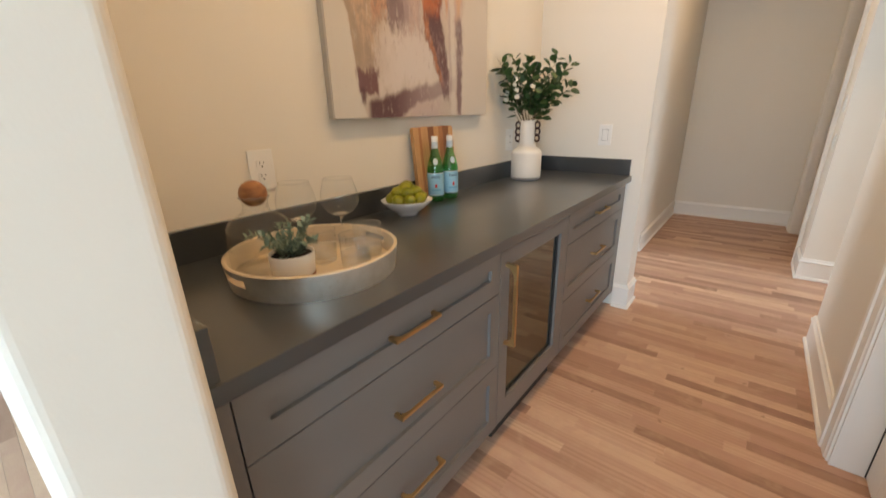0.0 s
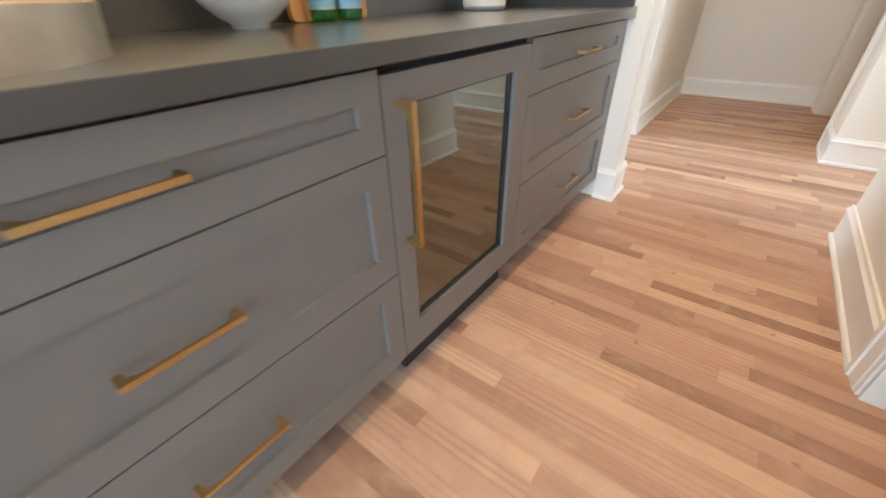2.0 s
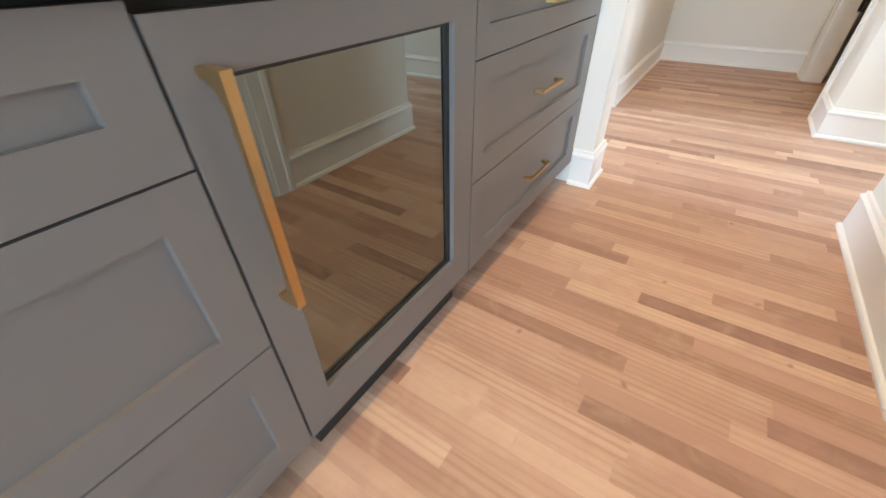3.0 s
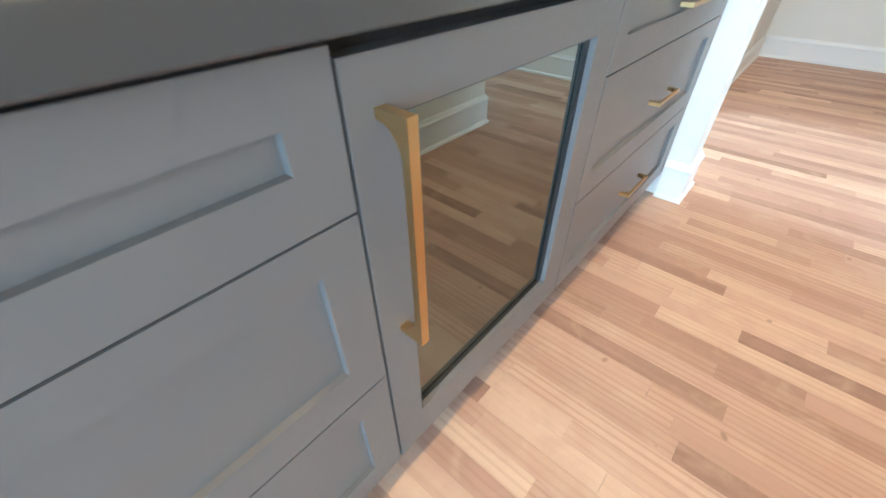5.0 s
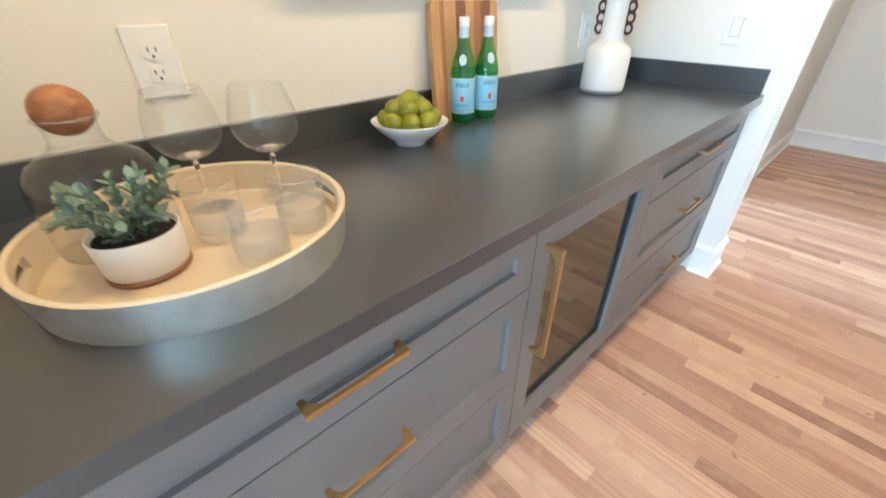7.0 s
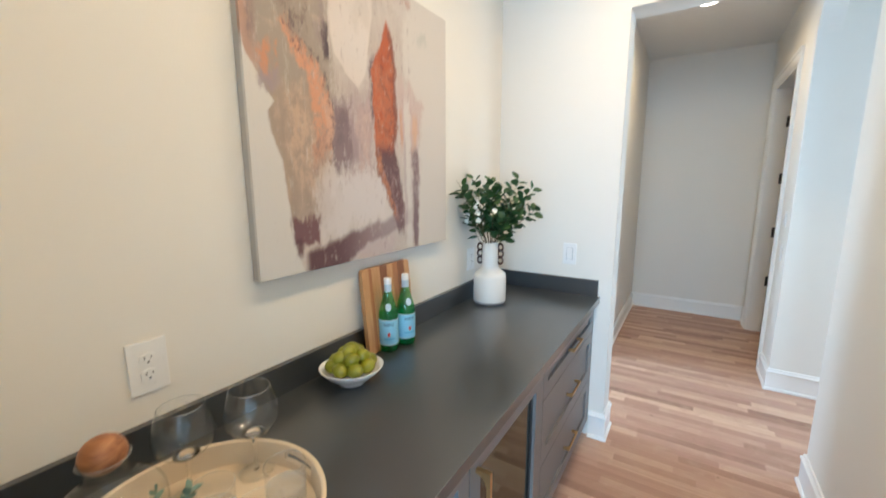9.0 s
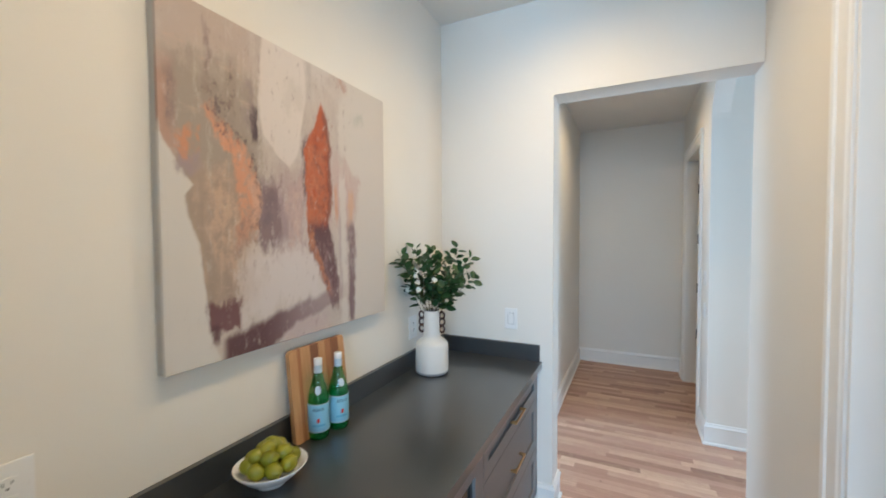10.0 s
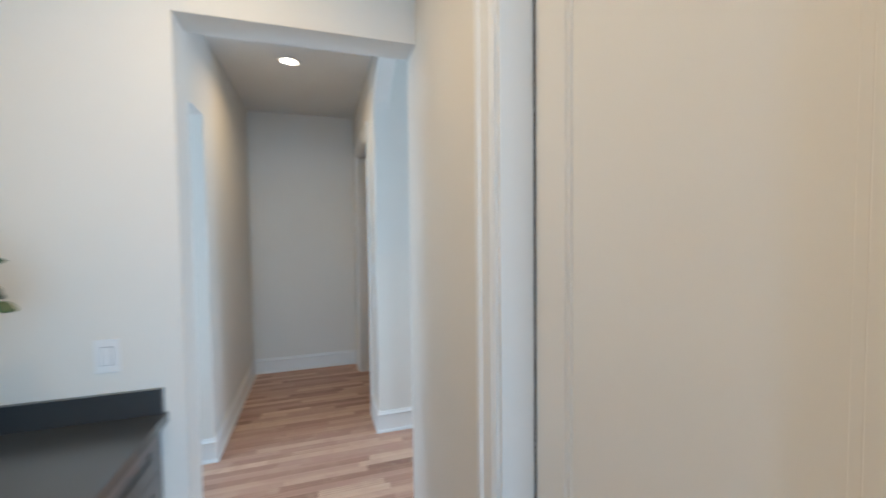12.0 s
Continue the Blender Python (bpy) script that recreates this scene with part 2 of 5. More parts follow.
def lime_skin():
    n = Net("lime_skin")
    rnd = n.node("ShaderNodeObjectInfo").outputs["Random"]
    p = n.coords("Object")
    big, pits = n.noise(p, 25, 3), n.noise(p, 700, 2)
    n.set(color=n.mix(n.maths("ADD", n.maths("MULTIPLY", rnd, 0.6), n.maths("MULTIPLY", big, 0.4)), (0.135, 0.15, 0.006), (0.29, 0.275, 0.016)), rough=0.34)
    n.bump(pits, 0.25, 0.0008)
    return n.mat


def artwork():
    """An abstract painting on canvas, in smears of warm grey, peach, rust and plum."""
    n = Net("abstract_painting")
    uv = n.node("ShaderNodeTexCoord").outputs["Object"]
    sep = n.node("ShaderNodeSeparateXYZ")
    n.link(uv, sep.inputs[0])
    u, v = sep.outputs[1], sep.outputs[2]
    drips = n.coords("Object", (1, 1.5, 1.0))
    drag = n.coords("Object", (1, 1.9, 0.8))
    w1 = n.maths("SUBTRACT", n.noise(drips, 4.0, 6, 0.62, 0.4), 0.5)
    w2 = n.maths("SUBTRACT", n.noise(drag, 11.0, 8, 0.72), 0.5)
    speck = n.noise(n.coords("Object", (1, 1.6, 1)), 26.0, 5, 0.7)

    def edge(stops):
        """A border that wanders with the height: (height, place) pairs."""
        r = n.node("ShaderNodeValToRGB")
        n.link(v, r.inputs[0])
        while len(r.color_ramp.elements) < len(stops):
            r.color_ramp.elements.new(0.5)
        for e, (at, x) in zip(r.color_ramp.elements, stops):
            e.position, e.color = at, (x, x, x, 1)
        return r.outputs[0]

    def field(c, left, right, low, high, colour, amount=1.0, soft=0.012, ragged=0.03, end=0.02, broken=0.0):
        """Paint laid between two wandering borders and two heights, with torn edges."""
        wob = n.maths("ADD", n.maths("MULTIPLY", w1, ragged * 2.6), n.maths("MULTIPLY", w2, ragged * 4.0))
        uu, vv = n.maths("ADD", u, wob), n.maths("ADD", v, n.maths("MULTIPLY", wob, 1.5))
        f = n.maths("MULTIPLY", n.span(n.maths("SUBTRACT", uu, left), -soft, soft, 0, 1, True), n.span(n.maths("SUBTRACT", right, uu), -soft, soft, 0, 1, True))
        f = n.maths("MULTIPLY", f, n.maths("MULTIPLY", n.span(vv, low - end, low + end, 0, 1, True), n.span(vv, high + end, high - end, 0, 1, True)))
        if broken:
            f = n.maths("MULTIPLY", f, n.span(speck, broken - 0.08, broken + 0.08, 0.1, 1.0))
        return n.mix(n.maths("MULTIPLY", f, amount), c, colour)

    PALE, PEACH, RUST = (0.63, 0.585, 0.535), (0.62, 0.30, 0.185), (0.44, 0.105, 0.045)
    PLUM, MAUVE, DARK = (0.115, 0.052, 0.060), (0.23, 0.16, 0.168), (0.065, 0.042, 0.055)
    scrape = n.noise(n.coords("Object", (1, 5.0, 1.1)), 7.0, 8, 0.72)
    cross = n.noise(n.coords("Object", (1, 1.2, 4.0)), 6.0, 8, 0.7)
    veil = n.noise(n.coords("Object", (1, 1.0, 1.0)), 3.0, 5, 0.65, 0.7)
    c = n.mix(n.span(veil, 0.38, 0.62), (0.47, 0.395, 0.345), (0.58, 0.515, 0.465))
    # washes
    c = field(c, 0.0, 0.30, 0.86, 1.1, (0.46, 0.365, 0.31), 0.8, 0.05, 0.05, 0.06)
    c = field(c, 0.02, 0.30, 0.52, 0.86, (0.335, 0.275, 0.225), 0.92, 0.03, 0.05, 0.05)
    c = field(c, -0.1, 0.035, 0.56, 0.82, (0.42, 0.235, 0.17), 0.8, 0.02, 0.02, 0.05)
    c = field(c, 0.05, 0.275, 0.17, 0.56, (0.36, 0.275, 0.215), 0.95, 0.015, 0.02, 0.04)
    c = field(c, 0.09, 0.27, 0.28, 0.52, (0.56, 0.385, 0.28), 0.75, 0.04, 0.07, 0.06, 0.47)
    c = field(c, 0.36, 0.50, 0.26, 0.58, (0.40, 0.295, 0.285), 0.9, 0.03, 0.05, 0.06)
    c = field(c, 0.42, 0.47, 0.30, 0.54, (0.58, 0.41, 0.35), 0.6, 0.02, 0.04, 0.05, 0.46)
    c = field(c, 0.62, 0.80, 0.42, 0.68, (0.52, 0.385, 0.345), 0.85, 0.04, 0.05, 0.05)
    # broken marks over the tan field
    c = n.mix(n.maths("MULTIPLY", n.span(scrape, 0.56, 0.68, 0.0, 0.5), n.span(u, 0.78, 0.70)), c, (0.60, 0.535, 0.485))
    c = n.mix(n.maths("MULTIPLY", n.span(scrape, 0.42, 0.32, 0.0, 0.40), n.span(u, 0.74, 0.64)), c, (0.29, 0.21, 0.19))
    c = n.mix(n.maths("MULTIPLY", n.span(cross, 0.57, 0.68, 0.0, 0.5), n.span(u, 0.34, 0.26)), c, (0.57, 0.40, 0.31))
    # clean pale shapes
    c = field(c, edge([(0.0, 0.30), (0.60, 0.42), (0.64, 0.36), (0.70, 0.31), (0.80, 0.297), (1.0, 0.31)]), edge([(0.0, 0.40), (0.60, 0.42), (0.66, 0.455), (0.75, 0.475), (0.86, 0.50), (1.0, 0.49)]), 0.60, 1.1, (0.66, 0.585, 0.53), 1.0, 0.007, 0.008)
    c = field(c, 0.40, 0.49, 0.80, 0.90, (0.53, 0.465, 0.41), 0.5, 0.03, 0.03, 0.03)
    c = field(c, 0.24, 0.56, 0.11, 0.33, (0.62, 0.555, 0.53), 0.95, 0.03, 0.05, 0.04)
    c = field(c, 0.25, 0.30, 0.18, 0.30, (0.50, 0.42, 0.38), 0.5, 0.03, 0.05, 0.05)
    c = field(c, 0.38, 0.60, -0.1, 0.085, (0.50, 0.405, 0.385), 0.95, 0.03, 0.03)
    c = field(c, edge([(0.0, 0.76), (0.45, 0.775), (0.60, 0.80), (0.70, 0.70), (0.85, 0.66), (1.0, 0.72)]), 1.2, -0.1, 1.1, (0.60, 0.545, 0.49), 0.95, 0.02, 0.03)
    c = field(c, -0.1, edge([(0.0, 0.155), (0.06, 0.130), (0.20, 0.116), (0.34, 0.096), (0.44, 0.060), (0.475, 0.058), (0.505, 0.084), (0.53, 0.064), (0.61, 0.010), (0.64, -0.05)]), -0.1, 0.66, PALE, 1.0, 0.005, 0.007)
    # peach and dark flecks down the tan field
    lane = edge([(0.36, 0.268), (0.48, 0.282), (0.60, 0.238), (0.72, 0.150), (0.80, 0.140)])
    c = field(c, n.maths("SUBTRACT", lane, 0.045), n.maths("ADD", lane, 0.020), 0.36, 0.73, PEACH, 0.95, 0.012, 0.035, 0.03, 0.45)
    c = field(c, n.maths("SUBTRACT", lane, 0.012), n.maths("ADD", lane, 0.026), 0.40, 0.53, (0.62, 0.36, 0.25), 0.9, 0.008, 0.02)
    c = field(c, n.maths("ADD", lane, 0.004), n.maths("ADD", lane, 0.040), 0.34, 0.80, DARK, 0.85, 0.006, 0.05, 0.02, 0.57)
    c = field(c, n.maths("SUBTRACT", lane, 0.040), n.maths("ADD", lane, 0.010), 0.34, 0.44, (0.26, 0.20, 0.18), 0.8, 0.01, 0.05, 0.02, 0.53)
    c = field(c, 0.115, 0.215, 0.70, 0.80, (0.16, 0.115, 0.115), 0.9, 0.01, 0.05, 0.02, 0.56)
    c = field(c, 0.124, 0.138, 0.78, 0.96, (0.26, 0.19, 0.17), 0.75, 0.006, 0.02, 0.03, 0.45)
    c = field(c, 0.020, 0.042, 0.66, 0.80, (0.25, 0.18, 0.18), 0.8, 0.008, 0.02, 0.03, 0.46)
    c = field(c, 0.035, 0.090, 0.575, 0.64, (0.57, 0.26, 0.15), 0.95, 0.012, 0.04, 0.02, 0.46)
    c = field(c, 0.040, 0.095, 0.535, 0.585, (0.34, 0.265, 0.275), 0.8, 0.012, 0.03, 0.02)
    c = field(c, 0.268, 0.294, 0.665, 0.775, DARK, 0.95, 0.006, 0.018, 0.02)
    c = field(c, 0.250, 0.285, 0.70, 0.86, (0.30, 0.235, 0.23), 0.6, 0.012, 0.03, 0.03, 0.48)
    c = field(c, 0.298, 0.380, 0.34, 0.545, MAUVE, 0.95, 0.014, 0.035, 0.03)
    c = field(c, 0.320, 0.360, 0.42, 0.52, (0.185, 0.13, 0.145), 0.8, 0.012, 0.04, 0.03, 0.46)
    c = field(c, 0.385, 0.405, 0.34, 0.52, (0.33, 0.245, 0.245), 0.7, 0.008, 0.02, 0.03)
    # rust flame
    fl = edge([(0.38, 0.505), (0.45, 0.502), (0.60, 0.492), (0.68, 0.487), (0.72, 0.505), (0.80, 0.548), (0.87, 0.572)])
    fr = edge([(0.38, 0.605), (0.45, 0.612), (0.60, 0.620), (0.70, 0.617), (0.80, 0.600), (0.87, 0.578)])
    c = field(c, n.maths("SUBTRACT", fl, 0.022), n.maths("ADD", fl, 0.012), 0.50, 0.73, (0.16, 0.095, 0.10), 0.85, 0.010, 0.03, 0.03, 0.46)
    c = field(c, fl, fr, 0.39, 0.87, RUST, 1.0, 0.006, 0.016, 0.02)
    c = field(c, n.maths("ADD", fl, 0.02), n.maths("SUBTRACT", fr, 0.02), 0.40, 0.72, (0.62, 0.235, 0.12), 0.85, 0.016, 0.05, 0.03, 0.47)
    c = field(c, n.maths("ADD", fl, 0.03), fr, 0.44, 0.84, (0.27, 0.075, 0.045), 0.85, 0.014, 0.06, 0.03, 0.51)
    c = field(c, n.maths("SUBTRACT", fr, 0.012), n.maths("ADD", fr, 0.008), 0.42, 0.84, (0.20, 0.08, 0.06), 0.7, 0.006, 0.012, 0.03)
    # plum below the flame
    pl = edge([(0.05, 0.630), (0.14, 0.595), (0.22, 0.560), (0.32, 0.515), (0.42, 0.505)])
    pr = edge([(0.05, 0.662), (0.30, 0.652), (0.36, 0.635), (0.42, 0.612)])
    c = field(c, pl, pr, 0.07, 0.42, PLUM, 0.95, 0.010, 0.022, 0.03)
    c = field(c, pl, n.maths("ADD", pl, 0.030), 0.13, 0.40, (0.47, 0.19, 0.10), 0.9, 0.008, 0.02, 0.03, 0.46)
    c = field(c, n.maths("ADD", pl, 0.02), pr, 0.10, 0.36, (0.30, 0.19, 0.19), 0.8, 0.02, 0.05, 0.03, 0.55)
    c = field(c, 0.728, 0.768, 0.0, 0.42, (0.185, 0.115, 0.125), 0.92, 0.008, 0.016, 0.03)
    c = field(c, 0.728, 0.768, 0.20, 0.44, (0.36, 0.285, 0.28), 0.7, 0.014, 0.03, 0.03, 0.48)
    c = field(c, 0.730, 0.762, 0.43, 0.56, (0.60, 0.37, 0.25), 0.85, 0.010, 0.02, 0.03)
    c = field(c, 0.640, 0.662, 0.42, 0.56, (0.56, 0.30, 0.20), 0.85, 0.008, 0.015, 0.03)
    c = field(c, 0.676, 0.716, -0.1, 0.62, (0.60, 0.545, 0.50), 0.95, 0.008, 0.014, 0.04)
    c = field(c, 0.668, 0.684, 0.10, 0.46, (0.44, 0.36, 0.34), 0.7, 0.006, 0.012, 0.03)
    # plum foot and the sweep from it
    sweep = n.maths("MULTIPLY", n.maths("SUBTRACT", u, 0.20), 0.19)
    rise = n.maths("SUBTRACT", v, sweep)
    w3 = n.maths("ADD", rise, n.maths("MULTIPLY", n.maths("ADD", w1, w2), 0.05))
    on = n.maths("MULTIPLY", n.span(u, 0.15, 0.18, 0, 1, True), n.span(u, 0.78, 0.58, 0, 1, True))
    under = n.span(n.maths("SUBTRACT", w3, n.span(u, 0.26, 0.44, -0.06, 0.008)), -0.008, 0.012, 0, 1, True)
    arm = n.maths("MULTIPLY", n.maths("MULTIPLY", on, under), n.span(w3, 0.085, 0.055, 0, 1, True))
    c = n.mix(n.maths("MULTIPLY", arm, n.span(u, 0.36, 0.62, 0.97, 0.6)), c, n.mix(n.span(u, 0.30, 0.46), PLUM, (0.24, 0.16, 0.17)))
    c = field(c, 0.122, 0.226, 0.085, 0.188, (0.165, 0.078, 0.085), 0.97, 0.008, 0.022, 0.012)
    c = field(c, 0.126, 0.150, 0.05, 0.11, PLUM, 0.9, 0.008, 0.015, 0.015)
    # small marks near the top edge
    c = field(c, 0.665, 0.735, 0.955, 0.995, (0.42, 0.25, 0.20), 0.7, 0.015, 0.03, 0.012, 0.47)
    c = field(c, 0.775, 0.835, 0.845, 0.885, (0.40, 0.405, 0.35), 0.5, 0.02, 0.03, 0.02)
    c = field(c, 0.505, 0.530, 0.88, 1.02, (0.44, 0.38, 0.34), 0.6, 0.012, 0.02, 0.03)
    fray = n.noise(n.coords("Object", (1, 3.2, 1.3)), 13.0, 8, 0.75)
    inside = n.maths("MULTIPLY", n.span(u, 0.10, 0.20), n.span(u, 0.80, 0.72))
    c = n.mix(n.maths("MULTIPLY", n.span(fray, 0.56, 0.66, 0.0, 0.42), inside), c, (0.62, 0.55, 0.50))
    c = n.mix(n.maths("MULTIPLY", n.span(fray, 0.43, 0.35, 0.0, 0.42), inside), c, (0.24, 0.155, 0.145))
    c = n.mix(n.span(speck, 0.62, 0.74, 0.0, 0.22), c, (0.58, 0.53, 0.48))
    c = n.mix(n.maths("MULTIPLY", n.span(speck, 0.38, 0.28, 0.0, 0.26), n.span(u, 0.80, 0.70)), c, (0.27, 0.20, 0.19))
    weave = n.noise(n.coords("Object"), 900, 1)
    n.set(color=c, rough=0.75)
    n.bump(n.maths("ADD", weave, n.maths("MULTIPLY", w2, 2.0)), 0.12, 0.001)
    return n.mat


def glowing(name, colour, power):
    n = Net(name)
    n.set(color=(0.9, 0.9, 0.88), emit=colour, power=power)
    return n.mat


QUARTZ = quartz()
OAK, OAK_FAR = oak("oak_strip", False), oak("oak_strip_field", True)
BRASS = brushed("brushed_brass", (0.66, 0.44, 0.21), 0.32)
SILVER = silver_leaf()
TRAY_IN = paint("cream_lacquer", (0.66, 0.53, 0.37), 0.36, 0.04, 60, 0.08)
# the tumbler wall's faint white body stands in for bright glints
GLASS, TUMBLER = clear_glass("clear_glass", (0.99, 0.995, 0.992), 0.06, rim=0.85), clear_glass("cut_glass", (0.995, 0.996, 0.995), 0.06, 0.04, (0.96, 0.94, 0.90), 0.8)
CRYSTAL = solid_glass("crystal")
# white body paints glints into the clear cut bases, rims and lip
CUT_BASE = clear_glass("cut_crystal", (0.98, 0.985, 0.98), 0.12, 0.12, (0.97, 0.94, 0.89), 0.6)
GREEN_GLASS = clear_glass("green_glass", (0.50, 0.88, 0.52), 0.06, 0.18, (0.015, 0.26, 0.09), 0.8)
PANE = fridge_pane()
BOARD_LIGHT = boards_wood("pale_acacia", (0.56, 0.32, 0.15), (0.44, 0.22, 0.09), (1.5, 40.0, 3.0))
BOARD_MID = boards_wood("red_acacia", (0.42, 0.19, 0.08), (0.31, 0.12, 0.045), (1.5, 40.0, 3.0))
BOARD_DARK = boards_wood("dark_acacia", (0.27, 0.115, 0.05), (0.17, 0.062, 0.026), (1.5, 40.0, 3.0))
BALL_WOOD = boards_wood("turned_wood", (0.42, 0.18, 0.07), (0.22, 0.075, 0.028), (3, 12, 30))
LEAF = leaf_paint("green_leaf", (0.016, 0.055, 0.016), (0.050, 0.115, 0.034))
SAGE = leaf_paint("sage_leaf", (0.13, 0.21, 0.16), (0.24, 0.33, 0.26), 0.6)
PETAL = paint("white_petal", (0.80, 0.80, 0.74), 0.6, 0.03)
LIME = lime_skin()
PAINTING = artwork()
CANVAS = paint("canvas_edge", (0.50, 0.47, 0.43), 0.8, 0.05, 500, 0.3)
LED = glowing("lamp_lens", (1.0, 0.86, 0.66), 14.0)

# ---- mesh helpers ----


def thing(name, label, category, at=(0, 0, 0), group="", kind="", rz=0):
    ob = new(name)
    ob.empty_display_size = 0.05
    ob.matrix_world = pose(*at, 0, 0, rz)
    return tagged(ob, label, category, group, kind)


def part(name, bm, material, parent=None, label="", smooth=False, m=None):
    me = bpy.data.meshes.new(name)
    bmesh.ops.recalc_face_normals(bm, faces=bm.faces)
    bm.to_mesh(me)
    bm.free()
    for f in me.polygons:
        f.use_smooth = smooth
    me.materials.append(material)
    return place(name, me, parent, label, m)


def place(name, me, parent=None, label="", m=None):
    ob = new(name, me)
    if parent is not None:
        ob.parent = parent
    if m is not None:
        ob.matrix_basis = m
    return tagged(ob, label)


def structure(name, bm, material, label, category, smooth=False):
    return tagged(part(name, bm, material, None, label, smooth), category=category, kind="structure")


def box(bm, x0, x1, y0, y1, z0, z1, bevel=0.0, segments=2):
    vs = [bm.verts.new((x, y, z)) for x in (x0, x1) for y in (y0, y1) for z in (z0, z1)]
    fs = [bm.faces.new([vs[i] for i in q]) for q in ((0, 1, 3, 2), (4, 6, 7, 5), (0, 4, 5, 1), (2, 3, 7, 6), (0, 2, 6, 4), (1, 5, 7, 3))]
    if bevel:
        es = {e for f in fs for e in f.edges}
        bmesh.ops.bevel(bm, geom=list(es), offset=bevel, segments=segments, profile=0.6, affect="EDGES")
    return bm


def boxes(*rows, bevel=0.0):
    bm = bmesh.new()
    for r in rows:
        box(bm, *r, bevel=bevel)
    return bm


def prism(bm, points, a, b, to):
    """A closed outline in a plane, drawn out from a to b; to(p, q, s) gives the place."""
    lo = [bm.verts.new(to(p, q, a)) for p, q in points]
    hi = [bm.verts.new(to(p, q, b)) for p, q in points]
    bm.faces.new(lo)
    bm.faces.new(hi[::-1])
    k = len(points)
    for i in range(k):
        bm.faces.new((lo[i], hi[i], hi[(i + 1) % k], lo[(i + 1) % k]))
    return bm


def lathe(profile, steps=40, wobble=0.0, oval=1.0):
    """Turns a profile of (radius, height) about z; a radius of 0 closes it."""
    bm = bmesh.new()
    rings = []
    for r, z in profile:
        if r <= 1e-6:
            rings.append([bm.verts.new((0, 0, z))])
        else:
            rings.append([bm.verts.new(((r + wobble * noise.noise((math.cos(i * math.tau / steps) * 1.5, math.sin(i * math.tau / steps) * 1.5, z * 25))) * math.cos(i * math.tau / steps),
                                        oval * (r + wobble * noise.noise((math.cos(i * math.tau / steps) * 1.5, math.sin(i * math.tau / steps) * 1.5, z * 25 + 9))) * math.sin(i * math.tau / steps), z)) for i in range(steps)])
    for a, b in zip(rings, rings[1:]):
        for i in range(steps):
            j = (i + 1) % steps
            q = [a[i % len(a)], a[j % len(a)], b[j % len(b)], b[i % len(b)]]
            q = [x for k, x in enumerate(q) if x not in q[:k]]
            if len(q) > 2:
                bm.faces.new(q)
    return bm


def tube(points, radii, steps=7):
    bm = bmesh.new()
    rings = []
    pts = [Vector(p) for p in points]
    for k, p in enumerate(pts):
        d = (pts[min(k + 1, len(pts) - 1)] - pts[max(k - 1, 0)]).normalized()
        s = d.cross(Vector((0.3, 0.9, 0.2))).normalized()
        t = d.cross(s)
        r = radii if isinstance(radii, float) else radii[k]
        rings.append([bm.verts.new(p + r * (math.cos(a) * s + math.sin(a) * t)) for a in (i * math.tau / steps for i in range(steps))])
    for a, b in zip(rings, rings[1:]):
        for i in range(steps):
            bm.faces.new((a[i], a[(i + 1) % steps], b[(i + 1) % steps], b[i]))
    bm.faces.new(rings[0][::-1])
    bm.faces.new(rings[-1])
    return bm

# ---- structure ----
BACK_Y, SIDE_L, SIDE_R = -4.2, -3.2, 2.9
T = 0.12
E_Y1 = END_Y + END_T
DOOR_Y0, DOOR_Y1, DOOR_TOP, DOOR_X = 1.04, 1.85, 2.44, 0.538     # closet door
HD_Y0, HD_Y1, HD_TOP = 4.42, 5.42, 2.44                          # hall door
W = lambda name, label, *rows: structure(name, boxes(*rows), WALL, label, "wall")

W("wall_west", "warm white painted long pantry wall behind the counter", (WX - T, WX, STUB_Y1, END_Y, 0, CEIL))
W("wall_end", "warm white painted end wall with a square drywall opening",
  (WX - T, OP_L, END_Y, E_Y1, 0, CEIL), (OP_L, RX, END_Y, E_Y1, OP_TOP, CEIL))
W("wall_east", "warm white painted wall beside the closet door",
  (RX, RX + T, DOOR_Y1, E_Y1, 0, CEIL), (RX, RX + T, STUB_Y0, DOOR_Y0, 0, CEIL), (RX, RX + T, DOOR_Y0, DOOR_Y1, DOOR_TOP, CEIL))


def stub_wall():
    """The short wall at the near end of the counter, its outer corners rounded."""
    bm = bmesh.new()
    r, pts = 0.022, [(WX - T, STUB_Y0), (WX - T, STUB_Y1)]
    for k in range(7):
        a = math.pi / 2 * (1 - k / 6)
        pts.append((STUB_X - r + r * math.cos(a), STUB_Y1 - r + r * math.sin(a)))
    for k in range(7):
        a = -math.pi / 2 * k / 6
        pts.append((STUB_X - r + r * math.cos(a), STUB_Y0 + r + r * math.sin(a)))
    prism(bm, pts, 0, CEIL, lambda p, q, s: (p, q, s))
    return structure("wall_stub", bm, WALL, "warm white painted wall end with a rounded corner", "wall", False)


stub_wall()
W("wall_south_west", "warm white painted wall of the room behind", (SIDE_L, WX - T, STUB_Y0, STUB_Y1, 0, 3.0))
W("wall_south_east", "warm white painted wall of the room behind", (RX + T, SIDE_R, STUB_Y0, STUB_Y1, 0, 3.0))
W("wall_room_west", "plain painted room wall", (SIDE_L - T, SIDE_L, BACK_Y, STUB_Y1, 0, 3.0))
W("wall_room_east", "plain painted room wall", (SIDE_R, SIDE_R + T, BACK_Y, STUB_Y1, 0, 3.0))
rows, last = [(SIDE_L, SIDE_R, BACK_Y - T, BACK_Y, 0, 0.42), (SIDE_L, SIDE_R, BACK_Y - T, BACK_Y, 2.58, 3.0)], SIDE_L
